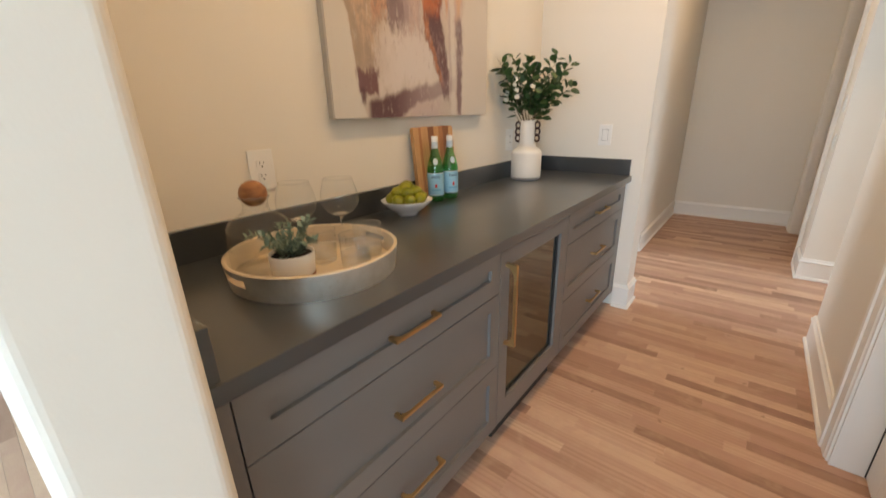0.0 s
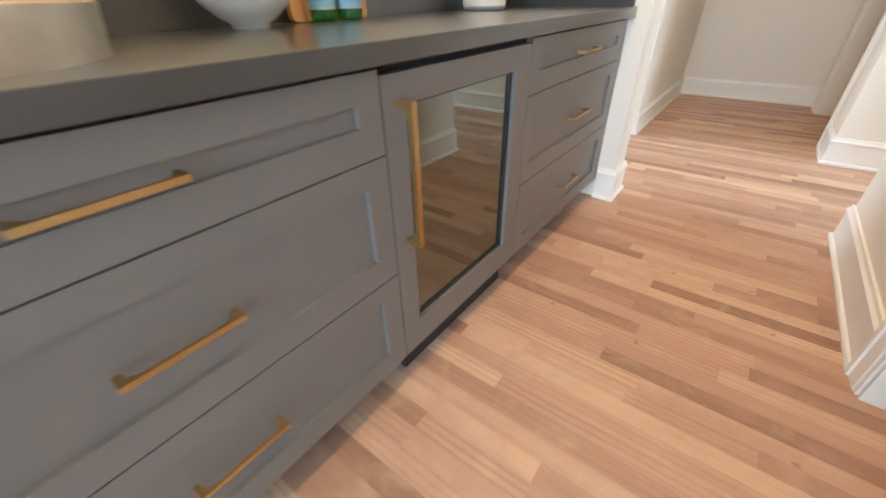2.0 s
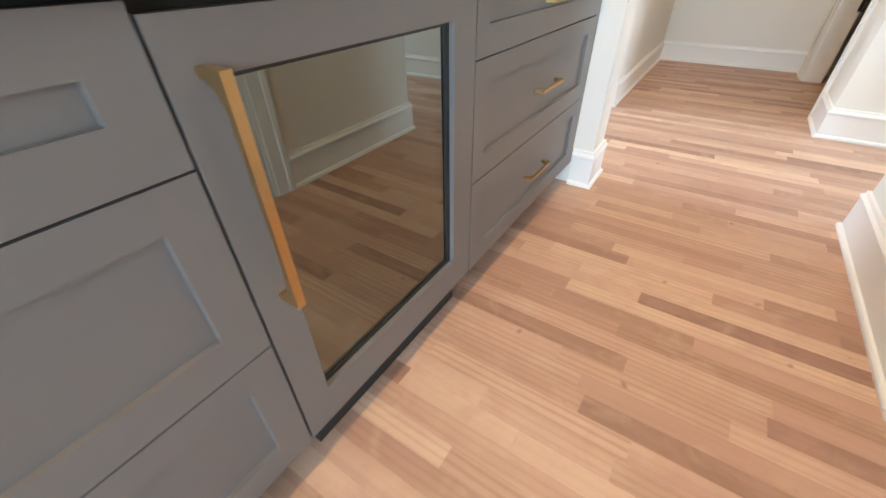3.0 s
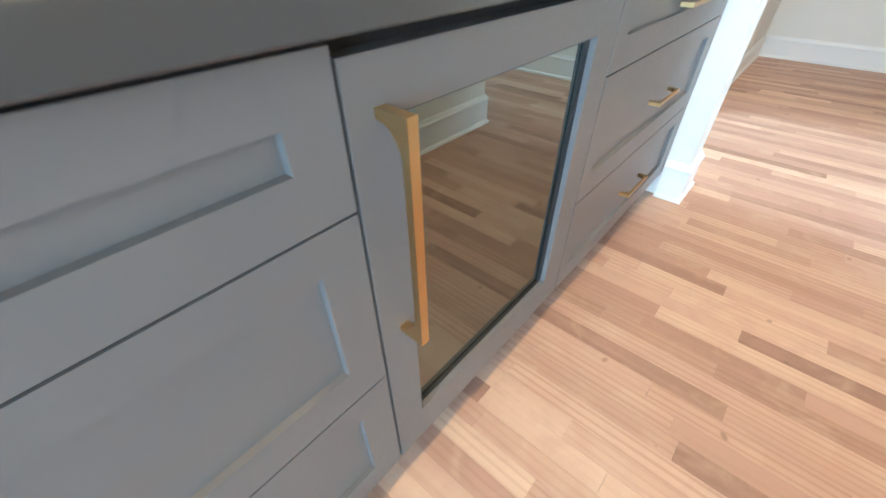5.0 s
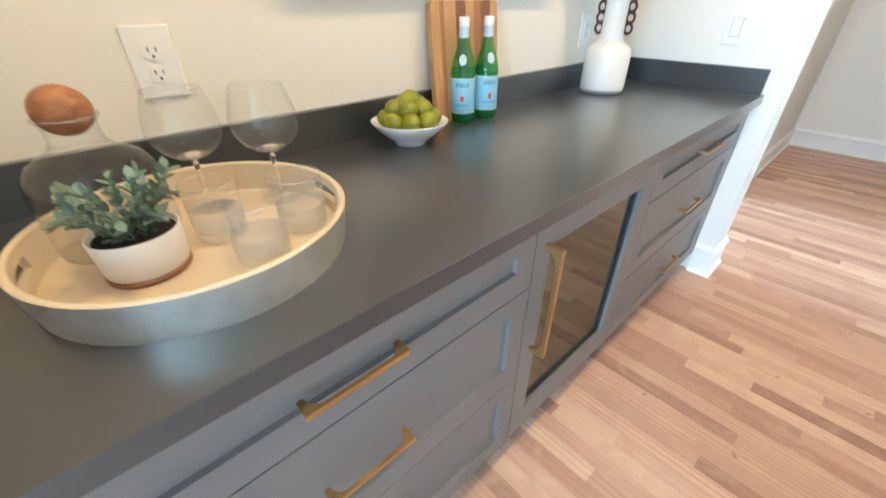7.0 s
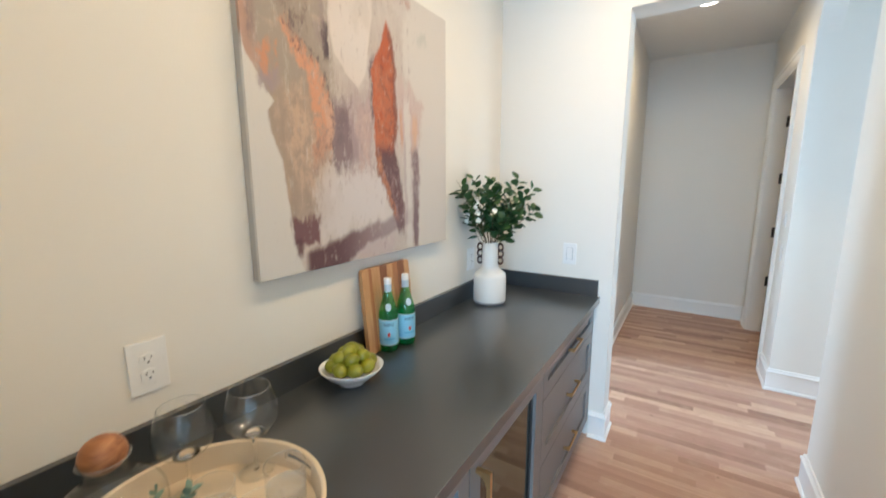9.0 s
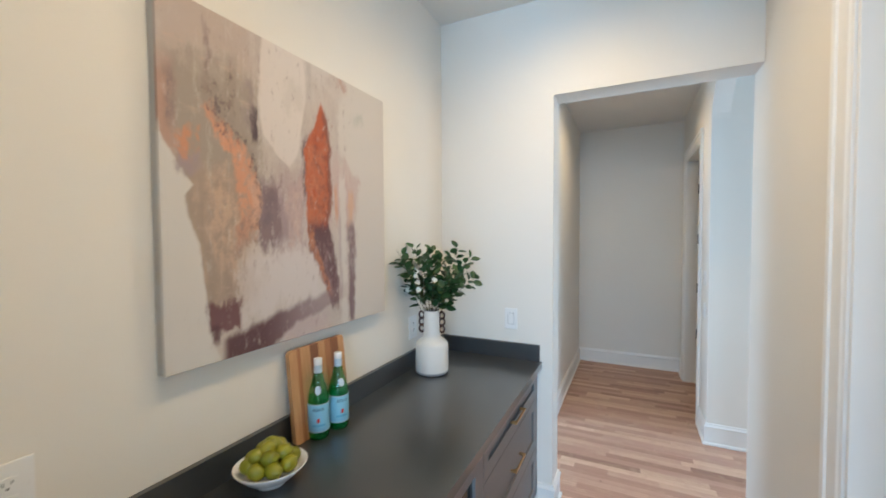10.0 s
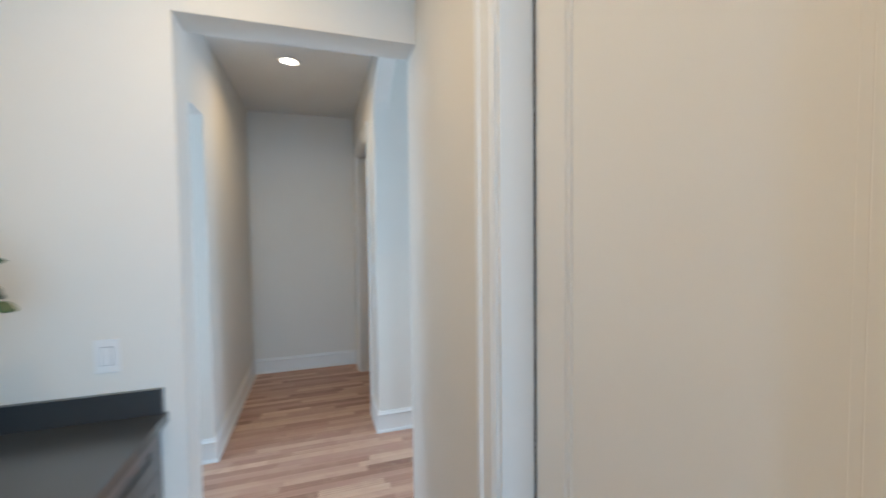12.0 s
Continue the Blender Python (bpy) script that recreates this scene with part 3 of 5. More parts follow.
for cx, hw in WINS:
    rows.append((last, cx - hw, BACK_Y - T, BACK_Y, 0.42, 2.58))
    last = cx + hw
rows.append((last, SIDE_R, BACK_Y - T, BACK_Y, 0.42, 2.58))
W("wall_room_south", "plain painted room wall with tall windows", *rows)
for cx, hw in WINS:
    win = tagged(new("window_1"), "tall white framed window", "window", kind="structure")
    part("window_frame", boxes((cx - hw, cx + hw, BACK_Y - 0.08, BACK_Y - 0.03, 0.42, 0.47), (cx - hw, cx + hw, BACK_Y - 0.08, BACK_Y - 0.03, 2.53, 2.58),
                               (cx - hw, cx - hw + 0.05, BACK_Y - 0.08, BACK_Y - 0.03, 0.47, 2.53), (cx + hw - 0.05, cx + hw, BACK_Y - 0.08, BACK_Y - 0.03, 0.47, 2.53)), TRIM, win)

# side passages, hall and their ends
W("wall_hall_west", "warm white hall wall with a square opening",
  (HLX - T, HLX, HALL_Y0, HALL_Y1, 0, HALL_CEIL), (HLX - T, HLX, E_Y1, HALL_Y0, 2.385, HALL_CEIL))
W("wall_hall_end", "warm white painted wall closing the hall", (HLX - T, HRX + T, HALL_Y1, HALL_Y1 + T, 0, HALL_CEIL))
W("wall_passage_west_near", "plain painted passage wall", (-3.0, WX - T, E_Y1 - 0.1, E_Y1, 0, HALL_CEIL))
W("wall_passage_west_far", "plain painted passage wall", (-3.0, HLX - T, HALL_Y0, HALL_Y0 + T, 0, HALL_CEIL))
W("wall_passage_west_end", "plain painted passage wall with a window", (-3.12, -3.0, E_Y1, HALL_Y0, 0, 0.7), (-3.12, -3.0, E_Y1, HALL_Y0, 2.3, HALL_CEIL),
  (-3.12, -3.0, E_Y1, 3.0, 0.7, 2.3), (-3.12, -3.0, 3.84, HALL_Y0, 0.7, 2.3))
EAST_Y = 3.985
W("wall_passage_east_near", "plain painted passage wall", (RX + T, 3.1, E_Y1 - 0.1, E_Y1, 0, HALL_CEIL))
W("wall_passage_east_far", "cool lit white painted passage wall", (HRX + T, 3.1, EAST_Y, EAST_Y + T, 0, HALL_CEIL))
W("wall_passage_east_end", "plain painted passage wall with a window", (3.1, 3.22, E_Y1, EAST_Y, 0, 0.35), (3.1, 3.22, E_Y1, EAST_Y, 2.45, HALL_CEIL),
  (3.1, 3.22, E_Y1, 3.0, 0.35, 2.45), (3.1, 3.22, 3.84, EAST_Y, 0.35, 2.45))


def hall_east():
    """The hall's east wall: an arch towards the passage, then the opening of a door."""
    bm = bmesh.new()
    arch = [(E_Y1, HALL_CEIL), (E_Y1, 2.50)]
    mid, half = (E_Y1 + EAST_Y) / 2, (EAST_Y - E_Y1) / 2
    for k in range(1, 24):
        a = math.pi * (1 - k / 24)
        arch.append((mid + half * math.cos(a), 2.50 + 0.34 * math.sin(a)))
    arch += [(EAST_Y, 2.50), (EAST_Y, HALL_CEIL)]
    prism(bm, arch, HRX, HRX + T, lambda p, q, s: (s, p, q))
    box(bm, HRX, HRX + T, EAST_Y, HD_Y0, 0, HALL_CEIL)
    box(bm, HRX, HRX + T, HD_Y1, HALL_Y1, 0, HALL_CEIL)
    box(bm, HRX, HRX + T, HD_Y0, HD_Y1, HD_TOP, HALL_CEIL)
    return structure("wall_hall_east", bm, WALL, "warm white hall wall with an arch and a doorway", "wall")


hall_east()
W("wall_side_room", "plain painted wall of the room off the hall", (HRX + T, 2.0, EAST_Y + T, EAST_Y + T + 0.05, 0, HALL_CEIL), (HRX + T, 2.0, HALL_Y1, HALL_Y1 + T, 0, HALL_CEIL),
  (2.0, 2.1, EAST_Y + T, HALL_Y1 + T, 0, HALL_CEIL))
W("wall_closet", "plain painted closet wall", (RX + T, 1.3, E_Y1 - 0.2, E_Y1 - 0.1, 0, CEIL), (1.3, 1.4, STUB_Y1, E_Y1 - 0.1, 0, CEIL))

C = lambda name, label, z, x0, x1, y0, y1: structure(name, boxes((x0, x1, y0, y1, z, z + 0.1)), CEILING, label, "ceiling")
C("ceiling_pantry", "flat white painted pantry ceiling", CEIL, WX - T, 1.4, STUB_Y0, E_Y1)
C("ceiling_hall", "flat white painted hall ceiling", HALL_CEIL, -3.12, 3.22, E_Y1, HALL_Y1 + T)
C("ceiling_room", "flat white painted room ceiling", 3.0, SIDE_L - T, SIDE_R + T, BACK_Y - T, STUB_Y0)
structure("ceiling_room_edge", boxes((SIDE_L - T, WX - T, STUB_Y0, STUB_Y1, 3.0, 3.1), (1.4, SIDE_R + T, STUB_Y0, STUB_Y1, 3.0, 3.1)), CEILING, "flat white painted ceiling edge", "ceiling")
structure("subfloor", boxes((-3.3, 3.3, -4.4, 6.0, -0.12, -0.013)), CAVITY, "dark boards under the oak strips", "floor")
structure("ground", boxes((-60, 60, -60, 60, -0.5, -0.45)), paint("lawn", (0.06, 0.10, 0.03), 0.9, 0.2), "grassy ground outside the windows", "ground")


def skirting(name, a, b, nrm, ea=0, eb=0, label="white painted moulded baseboard with a shoe strip", height=0.165):
    """A moulded baseboard from a to b on the wall whose face looks along nrm; ends are mitred round outer (1) or inner (-1) corners."""
    bm = bmesh.new()
    prof = [(0, 0), (0.026, 0), (0.026, 0.010), (0.022, 0.017), (0.015, 0.020), (0.015, height - 0.034), (0.020, height - 0.030), (0.020, height - 0.022), (0.012, height - 0.012), (0.009, height), (0, height)]
    a, b, nv = Vector((*a, 0)), Vector((*b, 0)), Vector((*nrm, 0))
    d = (b - a).normalized()
    prism(bm, prof, 0.0, 1.0, lambda p, q, s: (a - d * (ea * p)).lerp(b + d * (eb * p), s) + nv * p + Vector((0, 0, q)))
    return structure(name, bm, TRIM, label, "baseboard")


skirting("baseboard", (RX, DOOR_Y1 + 0.1), (RX, E_Y1), (-1, 0), 0, 1)
skirting("baseboard", (RX, E_Y1), (RX + T, E_Y1), (0, 1), 1, 0)
skirting("baseboard", (FACE_X + 0.004, END_Y), (OP_L, END_Y), (0, -1), 0, 1)
skirting("baseboard", (OP_L, END_Y), (OP_L, E_Y1), (1, 0), 1, 1)
skirting("baseboard", (OP_L, E_Y1), (WX - T, E_Y1), (0, 1), 1, 0)
skirting("baseboard", (HLX, HALL_Y0), (HLX, HALL_Y1), (1, 0), 1, -1)
skirting("baseboard", (HLX - T - 2, HALL_Y0), (HLX, HALL_Y0), (0, -1), 0, 1)
skirting("baseboard", (HLX, HALL_Y1), (HRX, HALL_Y1), (0, -1), -1, -1)
skirting("baseboard", (HRX, EAST_Y), (HRX, HD_Y0 - 0.09), (-1, 0), 1, 0)
skirting("baseboard", (HRX, HD_Y1 + 0.09), (HRX, HALL_Y1), (-1, 0), 0, -1)
skirting("baseboard", (HRX, EAST_Y), (3.1, EAST_Y), (0, -1), 1, 0)
skirting("baseboard", (RX, STUB_Y0), (RX, DOOR_Y0 - 0.1), (-1, 0))
skirting("baseboard", (SIDE_L, STUB_Y0), (STUB_X, STUB_Y0), (0, -1), 0, 1)
skirting("baseboard", (STUB_X, STUB_Y0), (STUB_X, STUB_Y1), (1, 0), 1, 0)


def casing(bm, x, y, top, side, nx, width=0.105):
    """One upright of a moulded door casing, on the wall face x, that grows from y towards side."""
    prof = [(0, 0), (0, 0.010), (0.012, 0.012), (0.018, 0.016), (width - 0.034, 0.018), (width - 0.030, 0.024), (width - 0.012, 0.026), (width, 0.022), (width, 0)]
    prism(bm, prof, 0, top, lambda p, q, s: (x + nx * q, y + side * p, s))


def door_trim(name, x, nx, y0, y1, top, label, width=0.105):
    bm = bmesh.new()
    casing(bm, x, y1, top, 1, nx, width)
    casing(bm, x, y0, top, -1, nx, width)
    prof = [(0, 0), (0, 0.010), (0.012, 0.012), (0.018, 0.016), (width - 0.034, 0.018), (width - 0.030, 0.024), (width - 0.012, 0.026), (width, 0.022), (width, 0)]
    prism(bm, prof, y0 - width, y1 + width, lambda p, q, s: (x + nx * q, s, top + p))
    return structure(name, bm, TRIM, label, "door trim")


door_trim("trim_closet_door", RX, -1, DOOR_Y0, DOOR_Y1, DOOR_TOP, "white painted moulded door casing")
structure("jamb_closet_door", boxes((RX - 0.004, RX + T, DOOR_Y1 - 0.018, DOOR_Y1 - 0.002, 0, DOOR_TOP), (RX - 0.004, RX + T, DOOR_Y0 + 0.002, DOOR_Y0 + 0.018, 0, DOOR_TOP),
                                    (RX - 0.004, RX + T, DOOR_Y0 + 0.018, DOOR_Y1 - 0.018, DOOR_TOP - 0.018, DOOR_TOP - 0.002), bevel=0.0015), TRIM, "white painted door jamb", "door jamb")
door_trim("trim_hall_door", HRX, -1, HD_Y0, HD_Y1, HD_TOP, "white painted moulded door casing", 0.09)
structure("jamb_hall_door", boxes((HRX - 0.004, HRX + T, HD_Y1 - 0.018, HD_Y1 - 0.002, 0, HD_TOP), (HRX - 0.004, HRX + T, HD_Y0 + 0.002, HD_Y0 + 0.018, 0, HD_TOP),
                                  (HRX - 0.004, HRX + T, HD_Y0 + 0.018, HD_Y1 - 0.018, HD_TOP - 0.018, HD_TOP - 0.002), bevel=0.0015), TRIM, "white painted door jamb", "door jamb")


def panel_door(name, width, height, label):
    """A slab door with one tall recessed panel; local x along the width, y the thickness."""
    d = tagged(new(name), label, "door", kind="structure")
    st = 0.125
    part("stile", boxes((0, st, 0, 0.036, 0, height), bevel=0.002), TRIM, d)
    part("stile", boxes((width - st, width, 0, 0.036, 0, height), bevel=0.002), TRIM, d)
    part("rail", boxes((st, width - st, 0, 0.036, height - st, height), bevel=0.002), TRIM, d)
    part("rail", boxes((st, width - st, 0, 0.036, 0, 0.22), bevel=0.002), TRIM, d)
    bm = boxes((st, width - st, 0.010, 0.026, 0.22, height - st))
    part("panel", bm, TRIM, d)
    for y in (0.0, 0.036):
        s = 1 if y == 0 else -1
        b2 = bmesh.new()
        for x0, x1, z0, z1 in ((st, st + 0.014, 0.22, height - st), (width - st - 0.014, width - st, 0.22, height - st), (st, width - st, 0.22, 0.234), (st, width - st, height - st - 0.014, height - st)):
            box(b2, x0, x1, min(y + s * 0.004, y + s * 0.011), max(y + s * 0.004, y + s * 0.011), z0, z1, bevel=0.002)
        part("panel_moulding", b2, TRIM, d)
    return d


door = panel_door("door_1", DOOR_Y1 - DOOR_Y0 - 0.047, DOOR_TOP - 0.03, "closed white painted closet door with a tall recessed panel")
door.matrix_world = pose(DOOR_X, DOOR_Y1 - 0.0245, 0.008, 0, 0, -90)
# dark strip added in the door gap to stand in for its shadow line
structure("seal_closet_door", boxes((DOOR_X - 0.002, DOOR_X + 0.026, DOOR_Y1 - 0.0235, DOOR_Y1 - 0.0185, 0.006, DOOR_TOP - 0.02)), CAVITY, "added dark strip for the shade in the gap between closet door and jamb", "door jamb")
hdoor = panel_door("door_2", HD_Y1 - HD_Y0 - 0.042, HD_TOP - 0.03, "white painted hall door swung open into the side room")
hdoor.matrix_world = pose(HRX + T + 0.045, HD_Y1 - 0.02, 0.008, 0, 0, 4)
for hz in (0.545, 1.05, 1.58, 2.12):
    bm = boxes((HRX + T - 0.018, HRX + T + 0.004, HD_Y1 - 0.0215, HD_Y1 - 0.018, hz - 0.05, hz + 0.05))
    bmesh.ops.create_cone(bm, cap_ends=True, segments=10, radius1=0.008, radius2=0.008, depth=0.105, matrix=Matrix.Translation((HRX + T + 0.008, HD_Y1 - 0.026, hz)))
    hinge = part("hinge", bm, BLACK_METAL, hdoor, "black butt hinge")
    hinge.matrix_parent_inverse = hdoor.matrix_world.inverted()


def can_light(name, x, y, z, label):
    c = thing(name, label, "ceiling light", (x, y, z), kind="")
    part("trim_ring", lathe([(0.062, -0.001), (0.066, -0.006), (0.088, -0.005), (0.092, 0.0), (0.088, 0.004), (0.062, 0.004), (0.062, -0.001)], 36), PLATE, c, smooth=True)
    part("lens", lathe([(0.0, 0.004), (0.061, 0.004), (0.061, 0.008), (0.0, 0.008)], 36), LED, c, "lit warm white lens")
    return c


can_light("recessed_ceiling_light", HALL_CAN[0], HALL_CAN[1], HALL_CEIL - 0.005, "lit round recessed downlight in the hall ceiling")
for cx, cy in CANS:
    can_light("recessed_ceiling_light", cx, cy, CEIL - 0.005, "lit round recessed downlight in the pantry ceiling")

# ---- cabinets ----


def shaker(y0, y1, z0, z1, x, rail=0.052, foot=0.062, depth=0.011, stile=0.056, thick=0.021):
    """A drawer front with a recessed flat panel, its face at x."""
    bm = bmesh.new()
    box(bm, x - thick, x, y0, y0 + stile, z0, z1)
    box(bm, x - thick, x, y1 - stile, y1, z0, z1)
    box(bm, x - thick, x, y0 + stile, y1 - stile, z1 - rail, z1)
    box(bm, x - thick, x, y0 + stile, y1 - stile, z0, z0 + foot)
    bmesh.ops.remove_doubles(bm, verts=bm.verts, dist=1e-5)
    box(bm, x - thick + 0.001, x - depth, y0 + stile - 0.002, y1 - stile + 0.002, z0 + foot - 0.002, z1 - rail + 0.002)
    return bm


def pull(length, depth=0.030, width=0.0095, thin=0.0068):
    """An arched bar pull: a straight outer face, the legs curving into the bar; length along local y, away from the front along x."""
    h = length / 2
    pts = [(-h, 0.0), (-h, depth), (h, depth), (h, 0.0), (h - 0.010, 0.0)]
    inner, span = depth - thin, h - 0.010
    steps = 14
    reach = 0.15 * length
    for k in range(steps + 1):
        f = k / steps
        pts.append((span - reach * f, inner * (1 - (1 - f) ** 2.6) ** 0.55 * 1.0))
    for k in range(steps, -1, -1):
        f = k / steps
        pts.append((-span + reach * f, inner * (1 - (1 - f) ** 2.6) ** 0.55))
    pts.append((-h + 0.010, 0.0))
    clean = []
    for p in pts:
        if not clean or (abs(p[0] - clean[-1][0]) + abs(p[1] - clean[-1][1])) > 1e-5:
            clean.append(p)
    bm = bmesh.new()
    prism(bm, clean, -width / 2, width / 2, lambda p, q, s: (q, p, s))
    sharp = [ed for ed in bm.edges if len(ed.link_faces) == 2 and ed.calc_face_angle(0) > 0.8]
    bmesh.ops.bevel(bm, geom=sharp, offset=0.0011, segments=2, affect="EDGES")
    return bm


PULL = bpy.data.meshes.new("pull")
bm = pull(0.168)
bmesh.ops.recalc_face_normals(bm, faces=bm.faces)
bm.to_mesh(PULL), bm.free()
PULL.materials.append(BRASS)
TOP, G1, G2, BOT, GAP = 0.843, 0.688, 0.396, 0.108, 0.0018


def drawer_cabinet(y0, y1, label, fill0=0.0, fill1=0.0):
    c = thing("drawer_cabinet", label, "cabinet", (0, 0, 0), "drawer cabinets under the counter")
    part("body", boxes((WX + 0.004, FACE_X - 0.0225, y0 - fill0, y1 + fill1, 0.10, CT_B - 0.001)), CAVITY, c, "dark cabinet carcass")
    if fill0:
        part("filler_strip", boxes((FACE_X - 0.022, FACE_X - 0.002, y0 - fill0, y0 - 0.0005, 0.10, CT_B - 0.004), bevel=0.001), CABINET, c)
    if fill1:
        part("filler_strip", boxes((FACE_X - 0.022, FACE_X - 0.002, y1 + 0.003, y1 + fill1, 0.10, CT_B - 0.004), bevel=0.001), CABINET, c)
    # the shade under the drawers is put into the toe kick's near-black colour
    part("toe_kick", boxes((FACE_X - 0.105, FACE_X - 0.090, y0 - fill0, y1 + fill1, 0.0, 0.10)), CAVITY, c, "recessed toe kick, coloured near-black for its shade")
    for z0, z1, hz in ((G1 + GAP, TOP, 0.772), (G2 + GAP, G1 - GAP, 0.545), (BOT, G2 - GAP, 0.262)):
        f = part("drawer_front", shaker(y0 + GAP, y1 - GAP, z0, z1, FACE_X), CABINET, c)
        place("handle", PULL, f, "brushed brass arched pull", pose(FACE_X, (y0 + y1) / 2, hz))
    return c


drawer_cabinet(0.268, 1.1505, "warm grey painted three drawer shaker base cabinet beside the stub wall", 0.0425, 0.0)
drawer_cabinet(1.7585, 2.645, "warm grey painted three drawer shaker base cabinet against the end wall", 0.0, 0.042)


def wine_fridge(y0, y1):
    c = thing("wine_fridge", "undercounter wine fridge with a grey panel frame and dark glass door", "wine fridge")
    xb = FACE_X - 0.024
    part("body", boxes((WX + 0.004, WX + 0.03, y0, y1, 0.08, TOP), (WX + 0.03, xb, y0, y0 + 0.03, 0.08, TOP), (WX + 0.03, xb, y1 - 0.03, y1, 0.08, TOP),
                       (WX + 0.03, xb, y0 + 0.03, y1 - 0.03, 0.08, 0.12), (WX + 0.03, xb, y0 + 0.03, y1 - 0.03, TOP - 0.04, TOP)), CAVITY, c, "black cabinet lining")
    a, b, z0, z1 = y0 + 0.003, y1 - 0.003, BOT + 0.002, 0.832
    st, top, low = 0.062, 0.060, 0.092
    bm = boxes((xb, FACE_X, a, a + st, z0, z1), (xb, FACE_X, b - st - 0.020, b, z0, z1), (xb, FACE_X, a + st, b - st - 0.020, z1 - top, z1), (xb, FACE_X, a + st, b - st - 0.020, z0, z0 + low))
    bmesh.ops.remove_doubles(bm, verts=bm.verts, dist=1e-5)
    part("door_frame", bm, CABINET, c)
    ga, gb, g0, g1 = a + st, b - st - 0.020, z0 + low, z1 - top
    part("gasket", boxes((xb + 0.002, FACE_X - 0.012, ga - 0.001, ga + 0.007, g0, g1), (xb + 0.002, FACE_X - 0.012, gb - 0.016, gb + 0.001, g0, g1),
                         (xb + 0.002, FACE_X - 0.012, ga + 0.007, gb - 0.016, g0 - 0.001, g0 + 0.009), (xb + 0.002, FACE_X - 0.012, ga + 0.007, gb - 0.016, g1 - 0.007, g1 + 0.001)), BLACK_METAL, c, "black rubber edge")
    part("glass_pane", boxes((xb + 0.004, xb + 0.008, ga + 0.007, gb - 0.016, g0 + 0.009, g1 - 0.007)), PANE, c, "dark reflecting glass pane")
    part("grille", boxes((FACE_X - 0.060, FACE_X - 0.040, y0 + 0.03, y1 - 0.03, 0.004, 0.106)), CAVITY, c, "black base grille")
    for fy in (y0 + 0.012, y1 - 0.028):
        bm = boxes((FACE_X - 0.050, FACE_X - 0.012, fy, fy + 0.016, 0.088, 0.109), bevel=0.002)
        part("hinge_bracket", bm, BLACK_METAL, c, "small black hinge bracket under the door")
        bm = bmesh.new()
        bmesh.ops.create_cone(bm, cap_ends=True, segments=14, radius1=0.016, radius2=0.012, depth=0.084, matrix=Matrix.Translation((FACE_X - 0.10, fy + 0.008, 0.042)))
        part("levelling_foot", bm, BLACK_METAL, c)
    h = part("handle", pull(0.320, 0.043, 0.0135, 0.010), BRASS, c, "long brushed brass arched pull", m=pose(FACE_X, a + 0.0395, 0.625, 90, 0, 0))
    return c


wine_fridge(1.1505, 1.7585)


def countertop():
    c = thing("countertop", "dark grey matte quartz countertop with low backsplash", "countertop")
    part("slab", boxes((WX + 0.002, CT_X, 0.2265, END_Y - 0.002, CT_B, CT_Z), bevel=0.0022), QUARTZ, c)
    part("backsplash", boxes((WX + 0.002, WX + 0.021, 0.2575, END_Y - 0.0225, CT_Z - 0.001, 0.987), bevel=0.0015), QUARTZ, c)
    part("backsplash", boxes((WX + 0.0022, CT_X - 0.012, END_Y - 0.022, END_Y - 0.002, CT_Z - 0.0008, 0.987), bevel=0.0015), QUARTZ, c)
    part("backsplash", boxes((WX + 0.0022, CT_X - 0.006, 0.2265, 0.257, CT_Z - 0.0008, 0.987), bevel=0.0015), QUARTZ, c)
    return c


countertop()
# ---- wall things ----
PY0, PY1, PZ0, PZ1, PX = 0.982, 1.974, 1.267, 2.271, -1.176
pic = thing("canvas_painting", "abstract canvas painting in warm grey, rust and plum", "painting", (PX, PY0, PZ0))
pw, ph, pd = PY1 - PY0, PZ1 - PZ0, WX + 0.003 - PX
part("canvas", boxes((-0.012, 0.0, 0.0, pw, 0.0, ph), bevel=0.0025), PAINTING, pic, "painted canvas front")
for y0, y1, z0, z1 in ((0.001, 0.022, 0.001, ph - 0.001), (pw - 0.022, pw - 0.001, 0.001, ph - 0.001), (0.022, pw - 0.022, 0.001, 0.022), (0.022, pw - 0.022, ph - 0.022, ph - 0.001)):
    part("canvas_edge", boxes((pd, -0.0122, y0, y1, z0, z1)), CANVAS, pic, "grey primed canvas wrapped round the stretcher")


def outlet(m, label):
    o = thing("wall_outlet", label, "outlet")
    o.matrix_world = m
    part("plate", boxes((0, 0.006, -0.041, 0.041, -0.0635, 0.0635), bevel=0.003), PLATE, o)
    for dz in (-0.0195, 0.0195):
        bm = bmesh.new()
        pts = [(0.017 * max(-0.82, min(0.82, math.cos(a))) / 0.82, 0.0145 * math.sin(a)) for a in (k * math.tau / 24 for k in range(24))]
        prism(bm, pts, 0.006, 0.0085, lambda p, q, s: (s, p, q + dz))
        r = part("receptacle", bm, PLATE, o)
        part("slot", boxes((0.0084, 0.0088, -0.0075, -0.0055, dz - 0.001, dz + 0.008), (0.0084, 0.0088, 0.0055, 0.0075, dz - 0.000, dz + 0.007), (0.0084, 0.0088, -0.002, 0.002, dz - 0.010, dz - 0.0055)), CAVITY, r)
    return o


